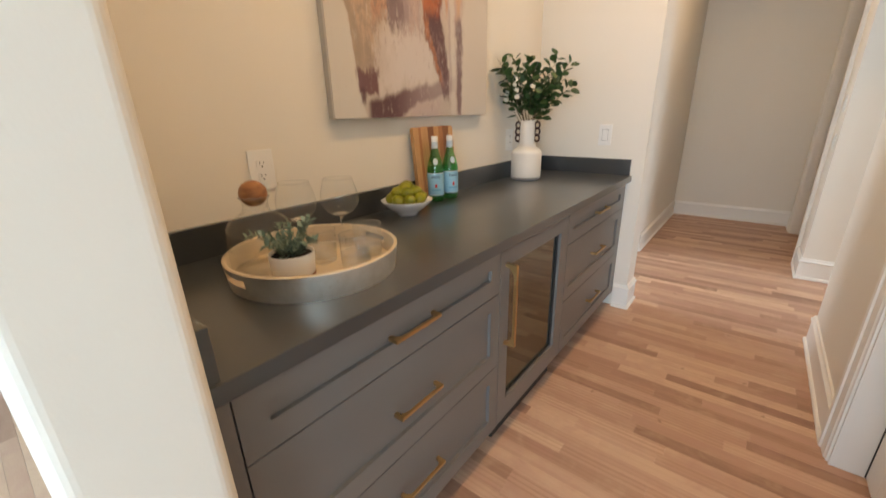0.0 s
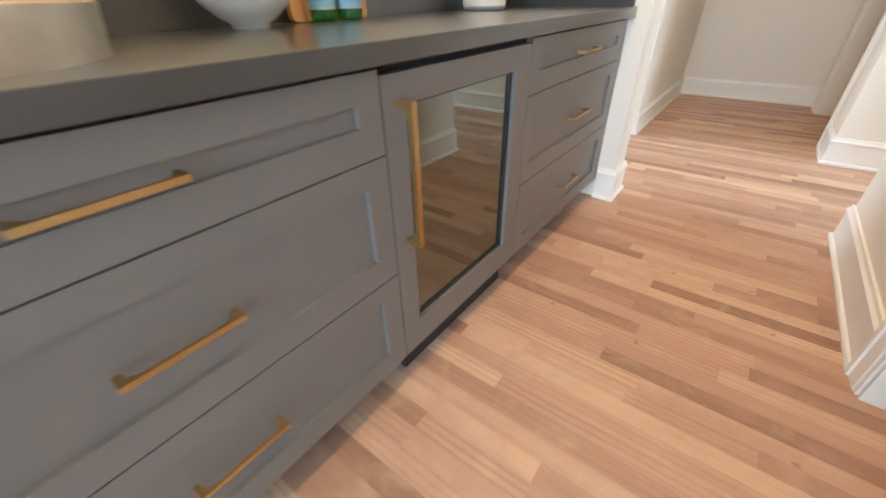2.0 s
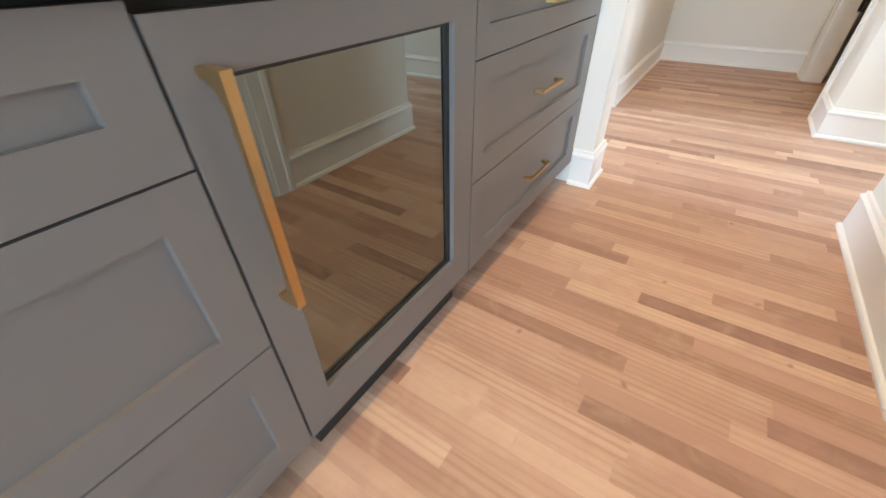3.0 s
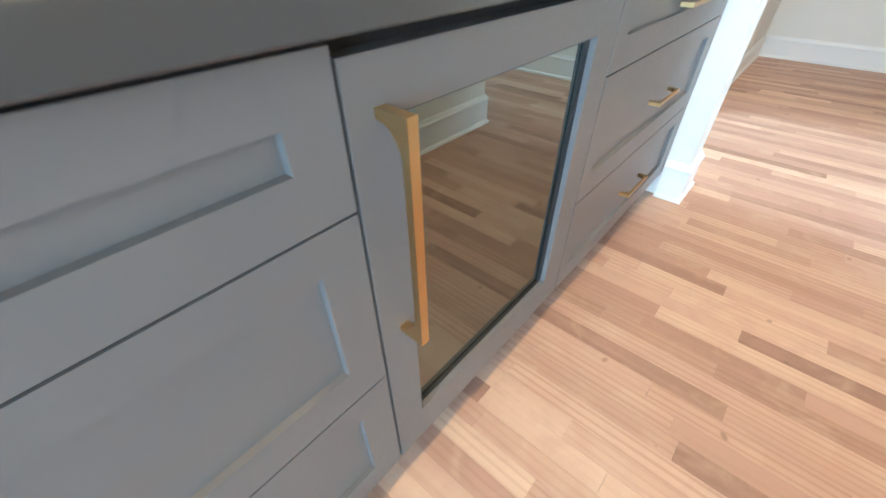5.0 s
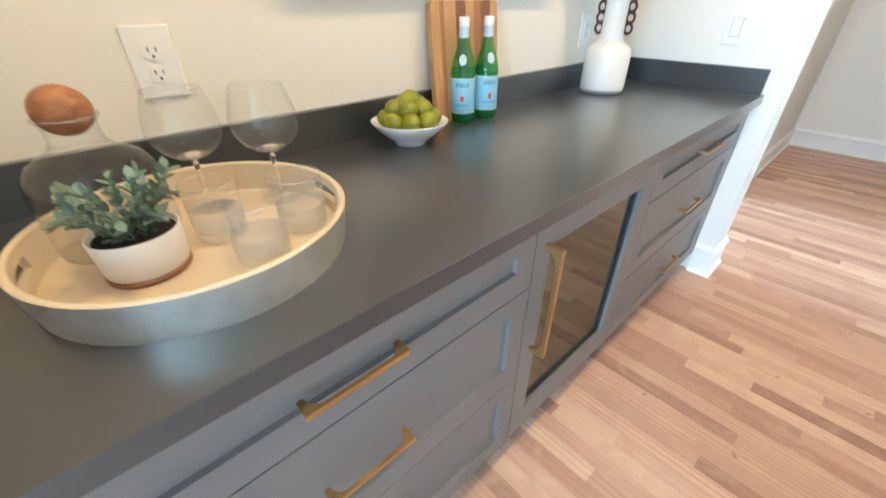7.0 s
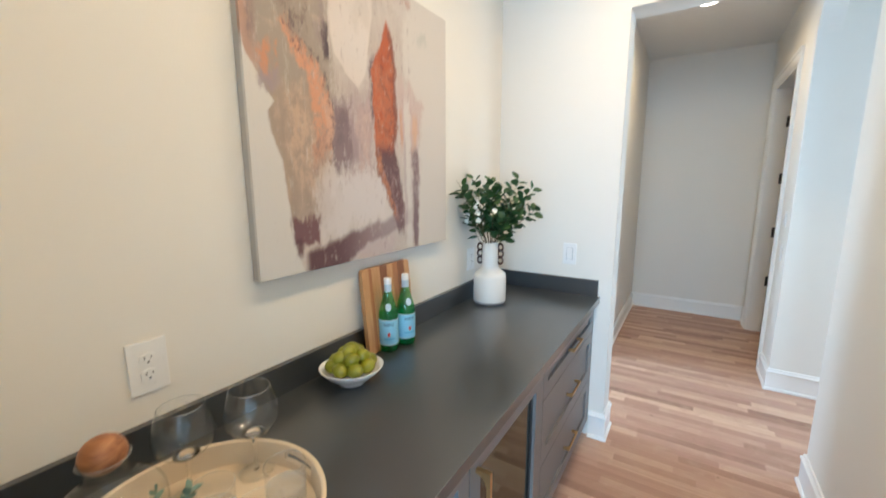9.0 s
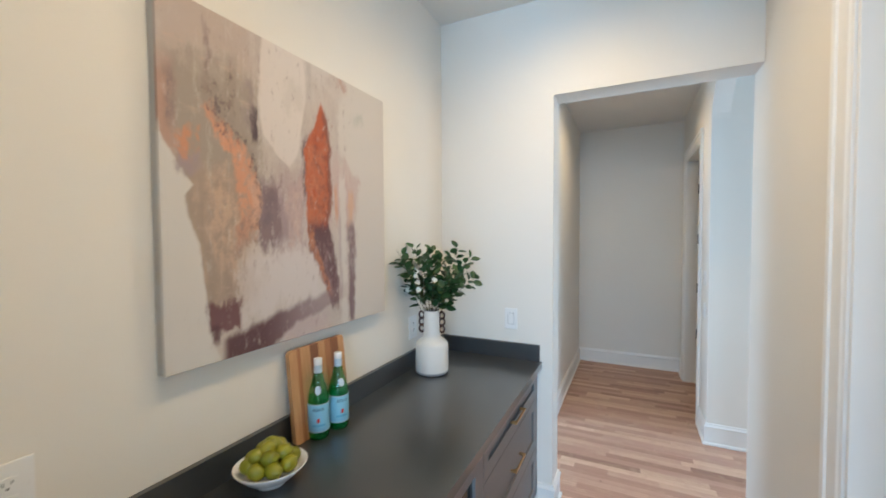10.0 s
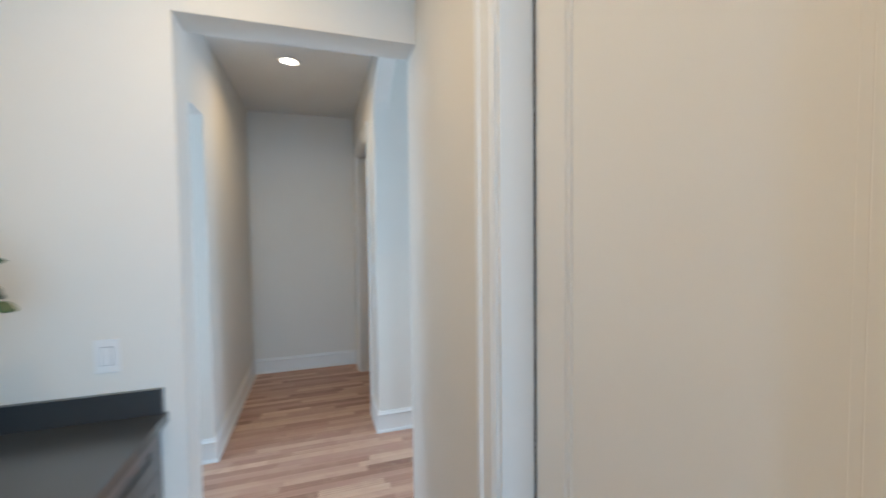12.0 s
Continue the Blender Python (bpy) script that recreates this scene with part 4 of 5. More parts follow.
outlet(pose(WX, 0.705, 1.120), "white duplex outlet above the counter backsplash")
outlet(pose(WX, 2.30, 1.115), "white duplex outlet behind the vase")
sw = thing("light_switch", "white rocker light switch on the end wall", "switch", (-0.752, END_Y, 1.128))
part("plate", boxes((-0.039, 0.039, -0.006, 0, -0.0625, 0.0625), bevel=0.003), PLATE, sw)
# a grey slab behind the rocker paints the shade of its gap
part("rocker_gap", boxes((-0.0185, 0.0185, -0.0066, -0.0055, -0.0350, 0.0350)), SWITCH_GAP_SHADE, sw, "thin grey border for the shade in the gap round the rocker")
part("rocker", boxes((-0.0165, 0.0165, -0.0095, -0.006, -0.033, 0.033), bevel=0.0015), PLATE, sw)
for hz in (1.02, 1.28):
    s2 = thing("light_switch", "small white wall plate on the hall wall", "switch", (HRX, 4.14, hz))
    part("plate", boxes((-0.006, 0, -0.035, 0.035, -0.057, 0.057), bevel=0.003), PLATE, s2)
    part("rocker", boxes((-0.009, -0.006, -0.0165, 0.0165, -0.033, 0.033), bevel=0.001), PLATE, s2)

# ---- things on the counter ----


def tray():
    t = thing("round_tray", "round silver leaf tray with a cream lacquered inside", "tray", (-0.862, 0.633, CT_Z), rz=0)
    h, r0, r1, wall_t = 0.062, 0.211, 0.219, 0.010
    steps, slot_half, zs = 96, 0.24, (0.0, 0.028, 0.047, h)

    def rad(z):
        return r0 + (r1 - r0) * z / h
    for name, mat, shift, lab in (("outer_wall", SILVER, 0.0, "brushed silver leaf outside"), ("inner_wall", TRAY_IN, -wall_t, "cream lacquered inside")):
        bm = bmesh.new()
        grid = [[bm.verts.new(((rad(z) + shift) * math.cos(a), (rad(z) + shift) * math.sin(a), z)) for a in (k * math.tau / steps for k in range(steps))] for z in zs]
        for b in range(3):
            for k in range(steps):
                a = (k + 0.5) * math.tau / steps
                d = min(abs((a - SLOT_A + math.pi) % math.tau - math.pi), abs((a - SLOT_A - math.pi + math.pi) % math.tau - math.pi))
                if b == 1 and d < slot_half:
                    continue
                j = (k + 1) % steps
                bm.faces.new((grid[b][k], grid[b][j], grid[b + 1][j], grid[b + 1][k]))
        part(name, bm, mat, t, lab, True)
    bm = bmesh.new()
    ring = [[bm.verts.new((r * math.cos(a), r * math.sin(a), z)) for a in (k * math.tau / steps for k in range(steps))] for r, z in ((r1, h), (r1 - 0.003, h + 0.003), (r1 - wall_t + 0.003, h + 0.003), (r1 - wall_t, h))]
    for p, q in zip(ring, ring[1:]):
        for k in range(steps):
            bm.faces.new((p[k], p[(k + 1) % steps], q[(k + 1) % steps], q[k]))
    part("rim", bm, TRAY_IN, t, "cream rim", True)
    for side in (0, math.pi):
        bm = bmesh.new()
        n_s = 14
        lo, hi = [], []
        for k in range(n_s + 1):
            a = SLOT_A + side + slot_half * (2 * k / n_s - 1) * 0.97
            for store, z in ((lo, 0.028), (hi, 0.047)):
                store.append([bm.verts.new((r * math.cos(a), r * math.sin(a), z)) for r in (rad(z) - wall_t, rad(z))])
        for k in range(n_s):
            bm.faces.new((lo[k][0], lo[k + 1][0], lo[k + 1][1], lo[k][1]))
            bm.faces.new((hi[k][0], hi[k][1], hi[k + 1][1], hi[k + 1][0]))
        bm.faces.new((lo[0][0], lo[0][1], hi[0][1], hi[0][0]))
        bm.faces.new((lo[-1][0], hi[-1][0], hi[-1][1], lo[-1][1]))
        part("handle_slot", bm, TRAY_IN, t)
    part("base", lathe([(0.0, 0.001), (r0 - 0.002, 0.001), (r0 - 0.002, 0.011), (0.0, 0.011)], 64), TRAY_IN, t, "cream lacquered base")
    return t


SLOT_A = radians(88)
tray()
TZ = CT_Z + 0.0115


def carafe():
    c = thing("glass_carafe", "clear glass carafe with a round wooden stopper on the tray", "carafe", (-0.955, 0.541, TZ))
    part("vessel", lathe([(0.0, 0.004), (0.070, 0.002), (0.078, 0.006), (0.0805, 0.016), (0.0805, 0.098), (0.077, 0.116), (0.066, 0.132), (0.046, 0.144), (0.034, 0.152), (0.030, 0.163), (0.031, 0.180), (0.0365, 0.190)], 56), GLASS, c, smooth=True)
    part("base", lathe([(0.0, 0.0), (0.074, 0.0), (0.078, 0.003), (0.078, 0.006), (0.0, 0.0045)], 48), GLASS, c, "thick clear glass base", True)
    part("lip", lathe([(0.0362, 0.1885), (0.0378, 0.190), (0.0368, 0.1915), (0.0352, 0.190), (0.0362, 0.1885)], 40), CUT_BASE, c, "rolled glass lip", True)
    part("stopper", lathe([(0.0, 0.166)] + [(0.0335 * math.sin(a), 0.198 - 0.0325 * math.cos(a)) for a in (k * math.pi / 16 for k in range(1, 16))] + [(0.0, 0.2305)], 32), BALL_WOOD, c, "round turned wooden stopper", True)
    return c


carafe()


def wine_glass():
    g = thing("wine_glass", "clear stemmed wine glass standing on the tray", "wine glass", (-0.993, 0.676, TZ), "wine glasses on the tray")
    part("bowl", lathe([(0.0, 0.093), (0.008, 0.0945), (0.026, 0.101), (0.043, 0.114), (0.053, 0.130), (0.0565, 0.146), (0.0545, 0.167), (0.0485, 0.191), (0.042, 0.213)], 52), GLASS, g, "thin clear round bowl", True)
    part("rim", lathe([(0.0418, 0.2125), (0.0425, 0.2135), (0.0416, 0.2145), (0.0409, 0.2135), (0.0418, 0.2125)], 48), CUT_BASE, g, smooth=True)
    part("stem", lathe([(0.0, 0.0925), (0.0065, 0.0938), (0.0045, 0.083), (0.0034, 0.058), (0.0036, 0.020), (0.006, 0.008), (0.0, 0.0075)], 20), CRYSTAL, g, smooth=True)
    part("bowl_base", lathe([(0.0, 0.0935), (0.008, 0.0950), (0.0245, 0.1015), (0.018, 0.1012), (0.008, 0.0998), (0.0, 0.0995)], 28), CRYSTAL, g, "thick clear glass bottom", True)
    part("foot", lathe([(0.0, 0.0), (0.037, 0.0), (0.038, 0.001), (0.020, 0.004), (0.006, 0.0075), (0.0, 0.0075)], 44), GLASS, g, smooth=True)
    return g


wg = wine_glass()
wg.scale = (1.0, 1.0, 0.95)
copy_thing(wg, pose(-0.943, 0.790, TZ))


def tumbler():
    t = thing("tumbler", "cut crystal tumbler on the tray", "tumbler", (-0.756, 0.684, TZ), "tumblers on the tray")
    part("wall", lathe([(0.0375, 0.012), (0.0378, 0.030), (0.0385, 0.060), (0.0393, 0.090)], 48), TUMBLER, t, "thin clear glass wall", True)
    part("rim", lathe([(0.0391, 0.0892), (0.0401, 0.0903), (0.0391, 0.0915), (0.0381, 0.0903), (0.0391, 0.0892)], 44), CUT_BASE, t, smooth=True)
    bm = bmesh.new()
    steps = 40

    def ring(r, z, cut, turn):
        return [bm.verts.new((r * (1 - (cut if (k + turn) % 4 == 0 else 0)) * math.cos(k * math.tau / steps), r * (1 - (cut if (k + turn) % 4 == 0 else 0)) * math.sin(k * math.tau / steps), z)) for k in range(steps)]
    rings = [ring(0.033, 0.0, 0, 0), ring(0.0362, 0.003, 0.06, 0), ring(0.0376, 0.011, 0.08, 2), ring(0.0380, 0.021, 0.08, 0), ring(0.0382, 0.031, 0.08, 2), ring(0.0384, 0.044, 0.0, 0), ring(0.0364, 0.044, 0, 0), ring(0.033, 0.014, 0, 0)]
    for a, b in zip(rings, rings[1:]):
        for k in range(steps):
            bm.faces.new((a[k], a[(k + 1) % steps], b[(k + 1) % steps], b[k]))
    bm.faces.new(rings[0])
    bm.faces.new(rings[-1])
    part("base", bm, CUT_BASE, t, "faceted cut crystal base", smooth=False)
    return t


tb = tumbler()
copy_thing(tb, pose(-0.806, 0.770, TZ, rz=20))
copy_thing(tb, pose(-0.868, 0.660, TZ, rz=50))


def leaf_mesh(name, length, width, curl, mat, thick=0.0006, tip=1.4):
    bm = bmesh.new()
    rows, n_l = [], 6
    for k in range(n_l + 1):
        f = k / n_l
        w = width * 0.5 * math.sin(math.pi * f ** (1 / tip)) ** 0.8 if 0 < f < 1 else 0.0004
        z = curl * length * f * f
        rows.append([bm.verts.new((s * w, length * f, z + abs(s) * w * 0.35)) for s in (-1, 0, 1)])
    for a, b in zip(rows, rows[1:]):
        bm.faces.new((a[0], a[1], b[1], b[0]))
        bm.faces.new((a[1], a[2], b[2], b[1]))
    low = bmesh.ops.duplicate(bm, geom=list(bm.verts) + list(bm.edges) + list(bm.faces))["geom"]
    for v in low:
        if isinstance(v, bmesh.types.BMVert):
            v.co.z -= thick
    me = bpy.data.meshes.new(name)
    bm.to_mesh(me), bm.free()
    for f in me.polygons:
        f.use_smooth = True
    me.materials.append(mat)
    return me


def potted_plant():
    p = thing("potted_plant", "small sage green plant in a white pot on a wooden saucer", "potted plant", (-0.838, 0.553, TZ))
    part("saucer", lathe([(0.0, 0.0), (0.050, 0.0), (0.052, 0.002), (0.052, 0.008), (0.0, 0.008)], 36), TERRACOTTA, p, "reddish brown wooden saucer", True)
    part("pot", lathe([(0.0, 0.008), (0.049, 0.008), (0.051, 0.011), (0.0545, 0.062), (0.0535, 0.064), (0.051, 0.062), (0.049, 0.054), (0.0, 0.054)], 40), CERAMIC, p, "matte white ceramic pot", True)
    part("soil", lathe([(0.0, 0.057), (0.0485, 0.056), (0.0485, 0.052), (0.0, 0.052)], 28, 0.002), SOIL, p)
    leaf = leaf_mesh("leaf", 0.0165, 0.0105, 0.25, SAGE, 0.001, 1.1)
    r = random.Random(5)
    stems = [(-35, 0.12, 0.5), (15, 0.115, 0.35), (80, 0.11, 0.55), (140, 0.10, 0.7), (200, 0.125, 1.25), (240, 0.09, 0.6), (300, 0.10, 0.75), (340, 0.10, 0.9), (60, 0.085, 0.2), (170, 0.09, 0.3), (265, 0.08, 0.9), (20, 0.08, 0.95), (110, 0.075, 1.0)]
    for az, length, tilt in stems:
        length, tilt = length * 0.86, tilt * 0.9
        a = radians(az + 10)
        d0 = Vector((math.cos(a) * 0.018, math.sin(a) * 0.018, 0.05))
        pts = []
        for k in range(8):
            f = k / 7
            pts.append(d0 + length * Vector((math.cos(a) * math.sin(tilt) * f ** 1.3, math.sin(a) * math.sin(tilt) * f ** 1.3, math.cos(tilt * f) * f)))
        st = part("stem", tube(pts, 0.0014, 5), SAGE, p)
        for k in range(2, 22):
            f = k / 21.5 * 7
            i = min(int(f), 6)
            q = pts[i].lerp(pts[i + 1], f - i)
            d = (pts[i + 1] - pts[i]).normalized()
            spin = k * 2.2 + r.uniform(-0.4, 0.4)
            side = d.orthogonal().normalized()
            out = (Matrix.Rotation(spin, 3, d) @ side * 0.85 + d * r.uniform(0.25, 0.8)).normalized()
            m = Matrix.Translation(q) @ out.to_track_quat("Y", "Z").to_matrix().to_4x4() @ Matrix.Diagonal((*(r.uniform(0.75, 1.25),) * 3, 1))
            place("leaf", leaf, p, m=m)
    return p


potted_plant()


def bottle(at, cap_turn):
    b = thing("water_bottle", "green glass sparkling water bottle with a pale blue label", "bottle", at, "bottles beside the cutting board", rz=cap_turn)
    out = [(0.0, 0.004), (0.030, 0.0), (0.0355, 0.004), (0.0375, 0.012), (0.0378, 0.145), (0.036, 0.160), (0.029, 0.187), (0.020, 0.215), (0.0150, 0.240), (0.0138, 0.270)]
    part("vessel", lathe(out + [(0.0, 0.270)], 36), GREEN_GLASS, b, smooth=True)
    part("water", lathe([(0.0, 0.008), (0.033, 0.006), (0.0355, 0.014), (0.0357, 0.144), (0.034, 0.159), (0.0, 0.160)], 28), GREEN_WATER, b, "green tinted water", True)
    part("label", lathe([(0.0380, 0.030), (0.0384, 0.031), (0.0384, 0.132), (0.0380, 0.133)], 40), LABEL_BLUE, b, "pale blue paper label", True)
    part("neck_band", lathe([(0.0153, 0.240), (0.0148, 0.247), (0.0144, 0.268)], 28), LABEL_SILVER, b, "silver neck foil", True)
    part("cap", lathe([(0.0, 0.292), (0.0135, 0.292), (0.0148, 0.290), (0.0150, 0.270), (0.0142, 0.268), (0.0, 0.268)], 24), PLATE, b, "white screw cap", True)

    def curved(name, z0, z1, half, mat, r=0.0388, lean=0.0):
        bm = bmesh.new()
        n_s = 10
        cols = [[bm.verts.new(((r + lean * (z - z0)) * math.cos(a), (r + lean * (z - z0)) * math.sin(a), z)) for z in (z0, z1)] for a in (half * (2 * k / n_s - 1) for k in range(n_s + 1))]
        for p, q in zip(cols, cols[1:]):
            bm.faces.new((p[0], q[0], q[1], p[1]))
        part(name, bm, mat, b)
    for k, w in enumerate((0.08, 0.06, 0.08, 0.08, 0.06, 0.06, 0.08)):
        bm = bmesh.new()
        a0 = -0.52 + 0.155 * k
        cols = [[bm.verts.new((0.0388 * math.cos(a), 0.0388 * math.sin(a), z)) for z in (0.108, 0.120)] for a in (a0, a0 + w / 2, a0 + w)]
        for p, q in zip(cols, cols[1:]):
            bm.faces.new((p[0], q[0], q[1], p[1]))
        part("label_bar", bm, LABEL_DARK, b, "dark printed bar")
    for lz in (0.0310, 0.1295):
        part("label_border", lathe([(0.0381, lz), (0.0386, lz + 0.0003), (0.0386, lz + 0.0032), (0.0381, lz + 0.0035)], 40), LABEL_SILVER, b, "pale border line", True)
    curved("label_band", 0.052, 0.060, 0.60, LABEL_PRINT)
    curved("label_emblem", 0.066, 0.082, 0.13, LABEL_RED)
    bm = bmesh.new()
    pts = [(0.011 * math.cos(a), 0.0145 * math.sin(a)) for a in (k * math.tau / 20 for k in range(20))]
    prism(bm, pts, 0.0, 0.001, lambda p, q, s: (0.0315 - q * 0.36 + s, p, 0.183 + q))
    part("shoulder_label", bm, LABEL_SILVER, b, "oval silver shoulder label")
    return b


GREEN_WATER = clear_glass("green_water", (0.50, 0.96, 0.70), 0.0, 0.20, (0.01, 0.36, 0.17))
bottle((-1.135, 1.478, CT_Z), -48)
bottle((-1.120, 1.569, CT_Z), -28)


def cutting_board():
    c = thing("cutting_board", "striped acacia cutting board leaning on the backsplash", "cutting board")
    wd, ht, th = 0.284, 0.332, 0.019
    edges = [0.0, 0.034, 0.052, 0.098, 0.140, 0.176, 0.206, 0.250, wd]
    woods = (BOARD_LIGHT, BOARD_MID, BOARD_LIGHT, BOARD_DARK, BOARD_LIGHT, BOARD_MID, BOARD_DARK, BOARD_LIGHT)
    for k, (a, b) in enumerate(zip(edges, edges[1:])):
        first, last_one = k == 0, k == len(edges) - 2
        r = 0.016
        pts = [(a, 0), (b, 0), (b, ht), (a, ht)]
        if first:
            pts = [(a + r, 0), (b, 0), (b, ht)] + [(a + r - r * math.sin(t), ht - r + r * math.cos(t)) for t in (i * math.pi / 12 for i in range(7))] + [(a + r - r * math.cos(t), r - r * math.sin(t)) for t in (i * math.pi / 12 for i in range(6))]
        if last_one:
            pts = [(a, 0)] + [(b - r + r * math.sin(t), r - r * math.cos(t)) for t in (i * math.pi / 12 for i in range(7))] + [(b - r + r * math.cos(t), ht - r + r * math.sin(t)) for t in (i * math.pi / 12 for i in range(7))] + [(a, ht)]
        bm = bmesh.new()
        prism(bm, pts, 0, th, lambda p, q, s: (s, p, q))
        part("strip", bm, woods[k], c)
    c.matrix_world = pose(-1.168, 1.384, CT_Z + 0.0005, 0, -5.2, 0)
    return c


cutting_board()


def fruit_bowl():
    b = thing("fruit_bowl", "white glazed bowl heaped with green limes", "bowl", (-1.066, 1.207, CT_Z), rz=40)
    part("vessel", lathe([(0.0, 0.002), (0.040, 0.0), (0.043, 0.003), (0.044, 0.010), (0.070, 0.026), (0.092, 0.046), (0.104, 0.060), (0.1045, 0.062), (0.102, 0.0625), (0.090, 0.049), (0.068, 0.030), (0.042, 0.016), (0.0, 0.013)], 56, 0.0015, 0.93), GLAZE, b, smooth=True)
    return b


fruit_bowl()
lime_me = None
r = random.Random(3)
heap = [(0.061, 0.069, 8, 0.2), (0.022, 0.060, 3, 0.9), (0.038, 0.095, 5, 0.5), (0.012, 0.112, 2, 1.9)]
spots = [(rad * math.cos(off + j * math.tau / cnt), rad * math.sin(off + j * math.tau / cnt), hz) for rad, hz, cnt, off in heap for j in range(cnt)]
for dx, dy, dz in spots:
    if lime_me is None:
        bm = lathe([(0.0, -0.0315), (0.004, -0.030)] + [(0.0245 * math.sin(a) ** 0.9, -0.028 * math.cos(a)) for a in (j * math.pi / 12 for j in range(1, 12))] + [(0.004, 0.030), (0.0, 0.0325)], 20)
        lo = part("lime", bm, LIME, None, smooth=True)
        lime_me = lo.data
    else:
        lo = new("lime", lime_me)
    tagged(lo, "fresh green lime heaped in the white bowl", "lime", "limes in the bowl")
    lo.matrix_world = Matrix.Translation((-1.066 + dx, 1.207 + dy, CT_Z + dz)) @ pose(0, 0, 0, r.uniform(40, 120), r.uniform(-30, 30), r.uniform(0, 360)) @ Matrix.Diagonal((*(r.uniform(0.84, 0.98),) * 3, 1))


def vase():
    v = thing("ceramic_vase", "white ceramic bottle vase with dark chain link handles", "vase", (-1.070, 2.260, CT_Z), rz=14)
    part("vessel", lathe([(0.0, 0.002), (0.076, 0.0), (0.083, 0.004), (0.088, 0.012), (0.089, 0.030), (0.088, 0.150), (0.084, 0.166), (0.070, 0.180), (0.052, 0.192), (0.046, 0.203), (0.0445, 0.220), (0.0425, 0.335), (0.041, 0.339), (0.038, 0.337), (0.038, 0.20), (0.0, 0.19)], 52, 0.0012), CERAMIC, v, smooth=True)
    part("foot_band", lathe([(0.077, 0.0005), (0.0845, 0.0045), (0.0885, 0.013), (0.0888, 0.016), (0.0860, 0.017)], 52), paint("grey_glaze", (0.33, 0.33, 0.34), 0.4), v, "thin grey unglazed foot")
    for side in (-1, 1):
        for k in range(3):
            bm = bmesh.new()
            R, rr, n_a, n_b = 0.0180, 0.0062, 22, 8
            vs = [[bm.verts.new(((R * (1.0) + rr * math.cos(b)) * math.cos(a) * 0.8, rr * math.sin(b), (R + rr * math.cos(b)) * math.sin(a))) for b in (j * math.tau / n_b for j in range(n_b))] for a in (i * math.tau / n_a for i in range(n_a))]
            for i in range(n_a):
                for j in range(n_b):
                    bm.faces.new((vs[i][j], vs[(i + 1) % n_a][j], vs[(i + 1) % n_a][(j + 1) % n_b], vs[i][(j + 1) % n_b]))
            part("chain_link", bm, CHAIN, v, "dark brown ceramic link", True, pose(side * 0.0560, 0.003 * (k % 2), 0.312 - 0.037 * k, 0, 0, 14 if k % 2 else -10))
    return v


vase()


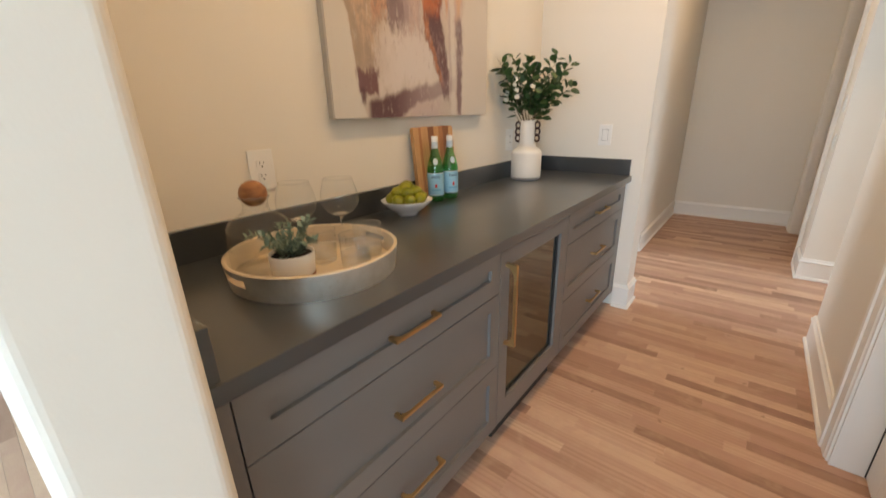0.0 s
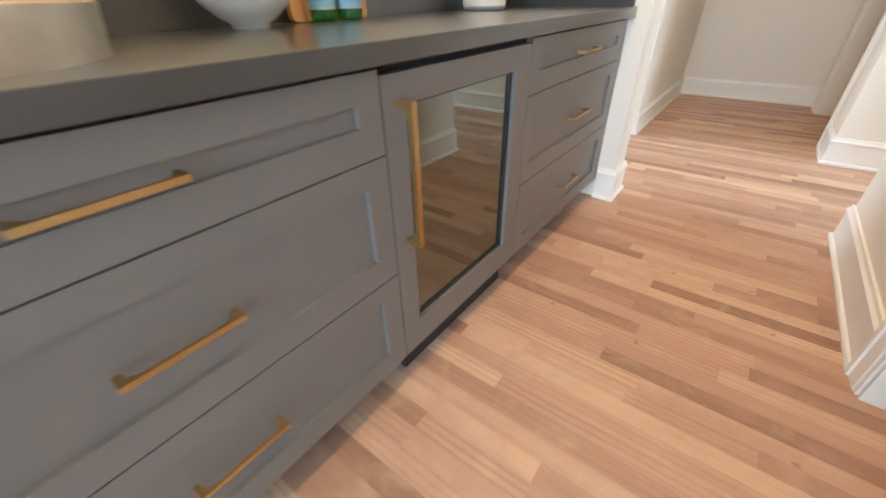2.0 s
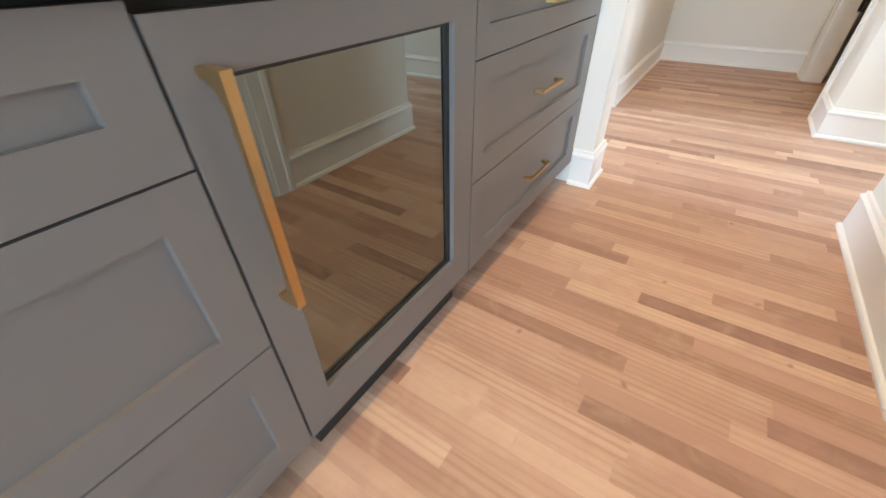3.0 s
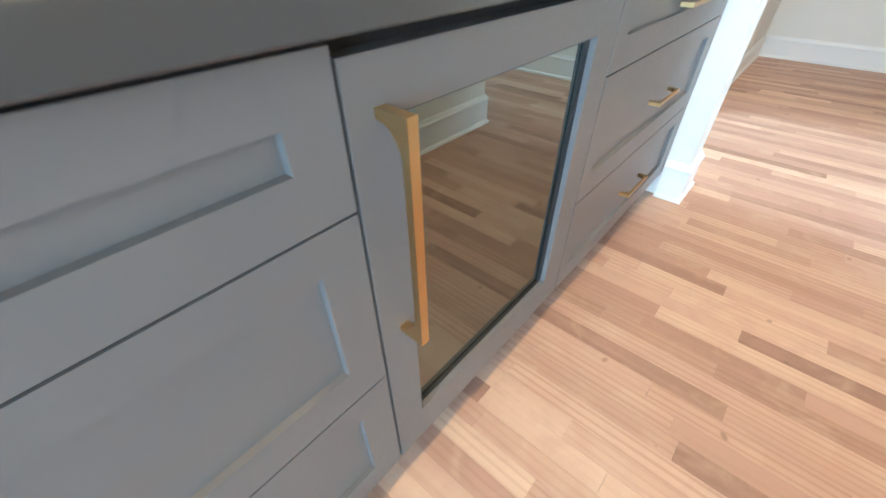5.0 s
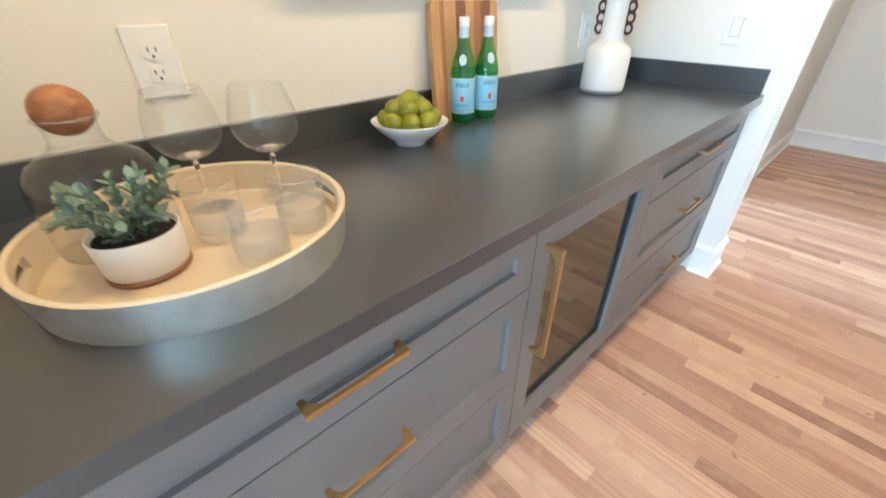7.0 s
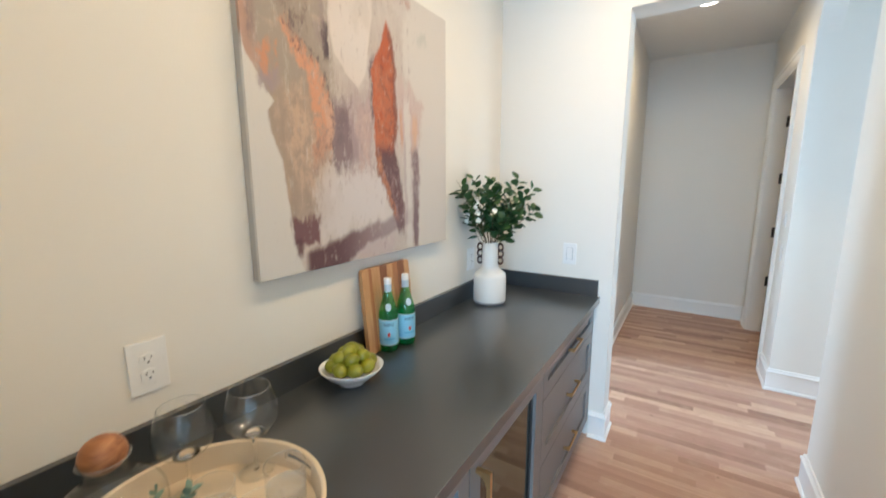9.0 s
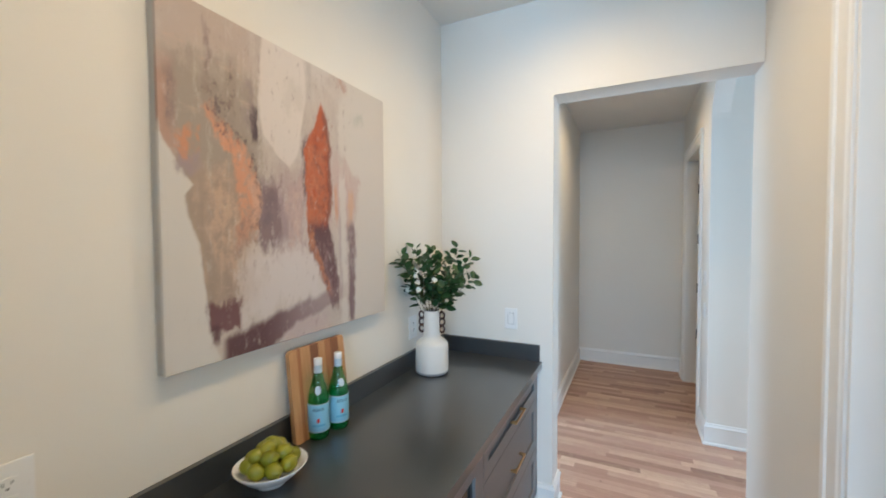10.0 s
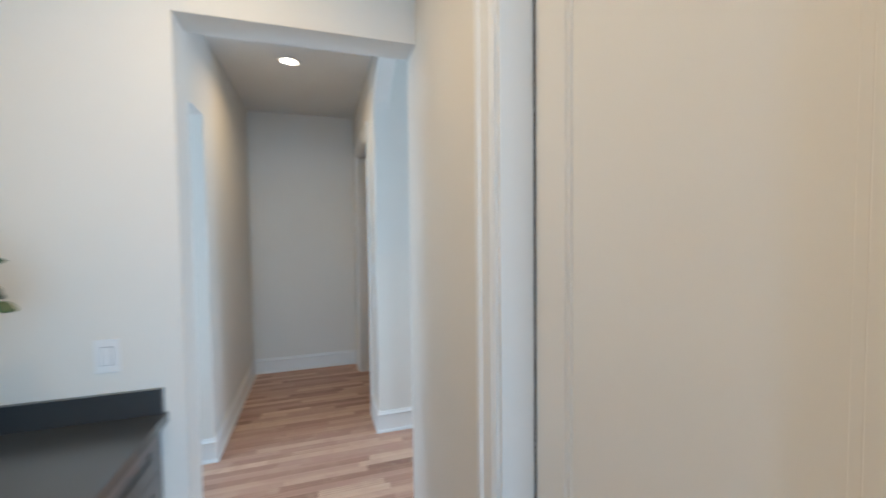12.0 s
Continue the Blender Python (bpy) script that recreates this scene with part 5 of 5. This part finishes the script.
def foliage():
    f = thing("leafy_branches", "leafy green branches with small white flowers in the vase", "branches", (-1.070, 2.260, CT_Z + 0.15))
    big = leaf_mesh("leaf", 0.056, 0.042, 0.12, LEAF, 0.0006, 1.15)
    r = random.Random(21)
    branches = [(-1.15, 0.35, 0.47), (-0.60, 0.55, 0.40), (-0.45, -0.10, 0.43), (0.05, 0.45, 0.36), (0.55, 0.30, 0.43), (0.95, 0.10, 0.42), (1.25, 0.40, 0.34), (0.35, -0.45, 0.36), (-0.85, -0.45, 0.34), (0.80, -0.40, 0.33), (-0.1, 0.1, 0.40), (0.2, 0.75, 0.30), (1.05, -0.15, 0.36), (-0.62, -0.62, 0.44), (-0.45, -0.85, 0.37)]
    for sx, sy, length in branches:
        length = length * 1.17
        # local x runs along the counter's width, y along its length
        lean = Vector((sx * 0.165 + r.uniform(-0.015, 0.015), sy * 0.17, 0))
        pts = []
        for k in range(10):
            t = k / 9
            up = 0.05 + (length - 0.02 * abs(sx)) * t
            spread = lean * (max(0, t - 0.22) / 0.78) ** 1.25 * (length / 0.40)
            pts.append(Vector((lean.x * 0.10 * min(1, t * 4), lean.y * 0.10 * min(1, t * 4), up)) + spread + Vector((0, 0, -0.05 * t * t * abs(sx))))
        part("stem", tube(pts, [0.0026 - 0.0018 * k / 9 for k in range(10)], 6), STEM, f)
        for k in range(23):
            t = 0.44 + 0.56 * k / 22
            q = t * 9
            i = min(int(q), 8)
            p = pts[i].lerp(pts[i + 1], q - i)
            d = (pts[i + 1] - pts[i]).normalized()
            a = k * 2.4 + r.uniform(-0.5, 0.5)
            out = (Matrix.Rotation(a, 3, d) @ d.orthogonal().normalized() + d * r.uniform(0.1, 0.9)).normalized()
            off = out * r.uniform(0.0, 0.018)
            m = Matrix.Translation(p + off) @ out.to_track_quat("Y", "Z").to_matrix().to_4x4() @ pose(0, 0, 0, 0, r.uniform(-50, 50), 0) @ Matrix.Diagonal((*(r.uniform(0.65, 1.1),) * 3, 1))
            w = (f.matrix_world @ m).translation
            if w.x < WX + 0.03 or w.y > END_Y - 0.03:
                continue
            place("leaf", big, f, m=m)
    pet = leaf_mesh("petal", 0.019, 0.017, 0.3, PETAL, 0.0006, 1.0)
    for k, (dx, dy, dz) in enumerate([(-0.055, -0.085, 0.375), (-0.03, -0.10, 0.345), (-0.095, -0.085, 0.335), (-0.045, -0.09, 0.405), (-0.105, -0.07, 0.30), (-0.02, -0.11, 0.31), (0.06, -0.09, 0.36)]):
        c = Vector((dx, dy, dz))
        face = Vector((r.uniform(0.2, 0.8), r.uniform(-1, -0.4), r.uniform(0.0, 0.6))).normalized()
        for j in range(5):
            m = Matrix.Translation(c) @ face.to_track_quat("Z", "Y").to_matrix().to_4x4() @ pose(0, 0, 0, 0, 0, 72 * j + 11 * k) @ pose(0, 0, 0, 18, 0, 0)
            place("petal", pet, f, "white petal", m)
        base_pt = Vector((dx * 0.3, dy * 0.3, dz - 0.14))
        part("stem", tube([base_pt, c.lerp(base_pt, 0.4) + Vector((0, 0, 0.01)), c], 0.0011, 5), STEM, f)
    return f


foliage()

# ---- oak strip floor ----
ROW = 0.0572
floor_ob = tagged(new("floor"), "natural oak strip floor with short boards in mixed tones", "floor", kind="structure")
LENGTHS = (0.22, 0.31, 0.40, 0.52, 0.64, 0.78, 0.95)
PLANKS = []
for n_len in LENGTHS:
    bm = bmesh.new()
    box(bm, -n_len / 2 + 0.00015, n_len / 2 - 0.00015, -ROW / 2 + 0.00015, ROW / 2 - 0.00015, -0.012, 0.0)
    top = [ed for ed in bm.edges if all(v.co.z > -0.001 for v in ed.verts)]
    bmesh.ops.bevel(bm, geom=top, offset=0.0003, segments=1, affect="EDGES")
    bmesh.ops.recalc_face_normals(bm, faces=bm.faces)
    me = bpy.data.meshes.new("plank")
    bm.to_mesh(me), bm.free()
    me.materials.append(OAK)
    PLANKS.append(me)
rng = random.Random(11)
field_v, field_f, near_count = [], [], 0
y = -4.3
while y < 5.85:
    x = -3.3 - rng.random() * 0.8
    while x < 3.25:
        k = rng.choices(range(len(LENGTHS)), (2, 3, 4, 4, 3, 3, 2))[0]
        L = LENGTHS[k]
        cx = x + L / 2
        if 0.35 < y < 4.6 and cx + L / 2 > -0.62 and cx - L / 2 < 0.46 and near_count < 300:
            ob = new("plank", PLANKS[k])
            ob.parent = floor_ob
            ob.matrix_basis = pose(cx, y, rng.uniform(-0.0002, 0.0002), rz=180 if rng.random() < 0.5 else 0)
            near_count += 1
        elif x + L > -3.10 and x < 3.08:
            i = len(field_v)
            x0, x1, y0, y1 = max(x + 0.0003, -3.12), min(x + L - 0.0003, 3.10), y - ROW / 2 + 0.0004, y + ROW / 2 - 0.0004
            field_v += [(x0, y0, 0), (x1, y0, 0), (x1, y1, 0), (x0, y1, 0), (x0, y0, -0.012), (x1, y0, -0.012), (x1, y1, -0.012), (x0, y1, -0.012)]
            field_f += [(i, i + 1, i + 2, i + 3), (i, i + 4, i + 5, i + 1), (i + 1, i + 5, i + 6, i + 2), (i + 2, i + 6, i + 7, i + 3), (i + 3, i + 7, i + 4, i)]
        x += L
    y += ROW
me = bpy.data.meshes.new("far_planks")
me.from_pydata(field_v, [], field_f)
me.materials.append(OAK_FAR)
tagged(place("far_planks", me, floor_ob), kind="stuff")
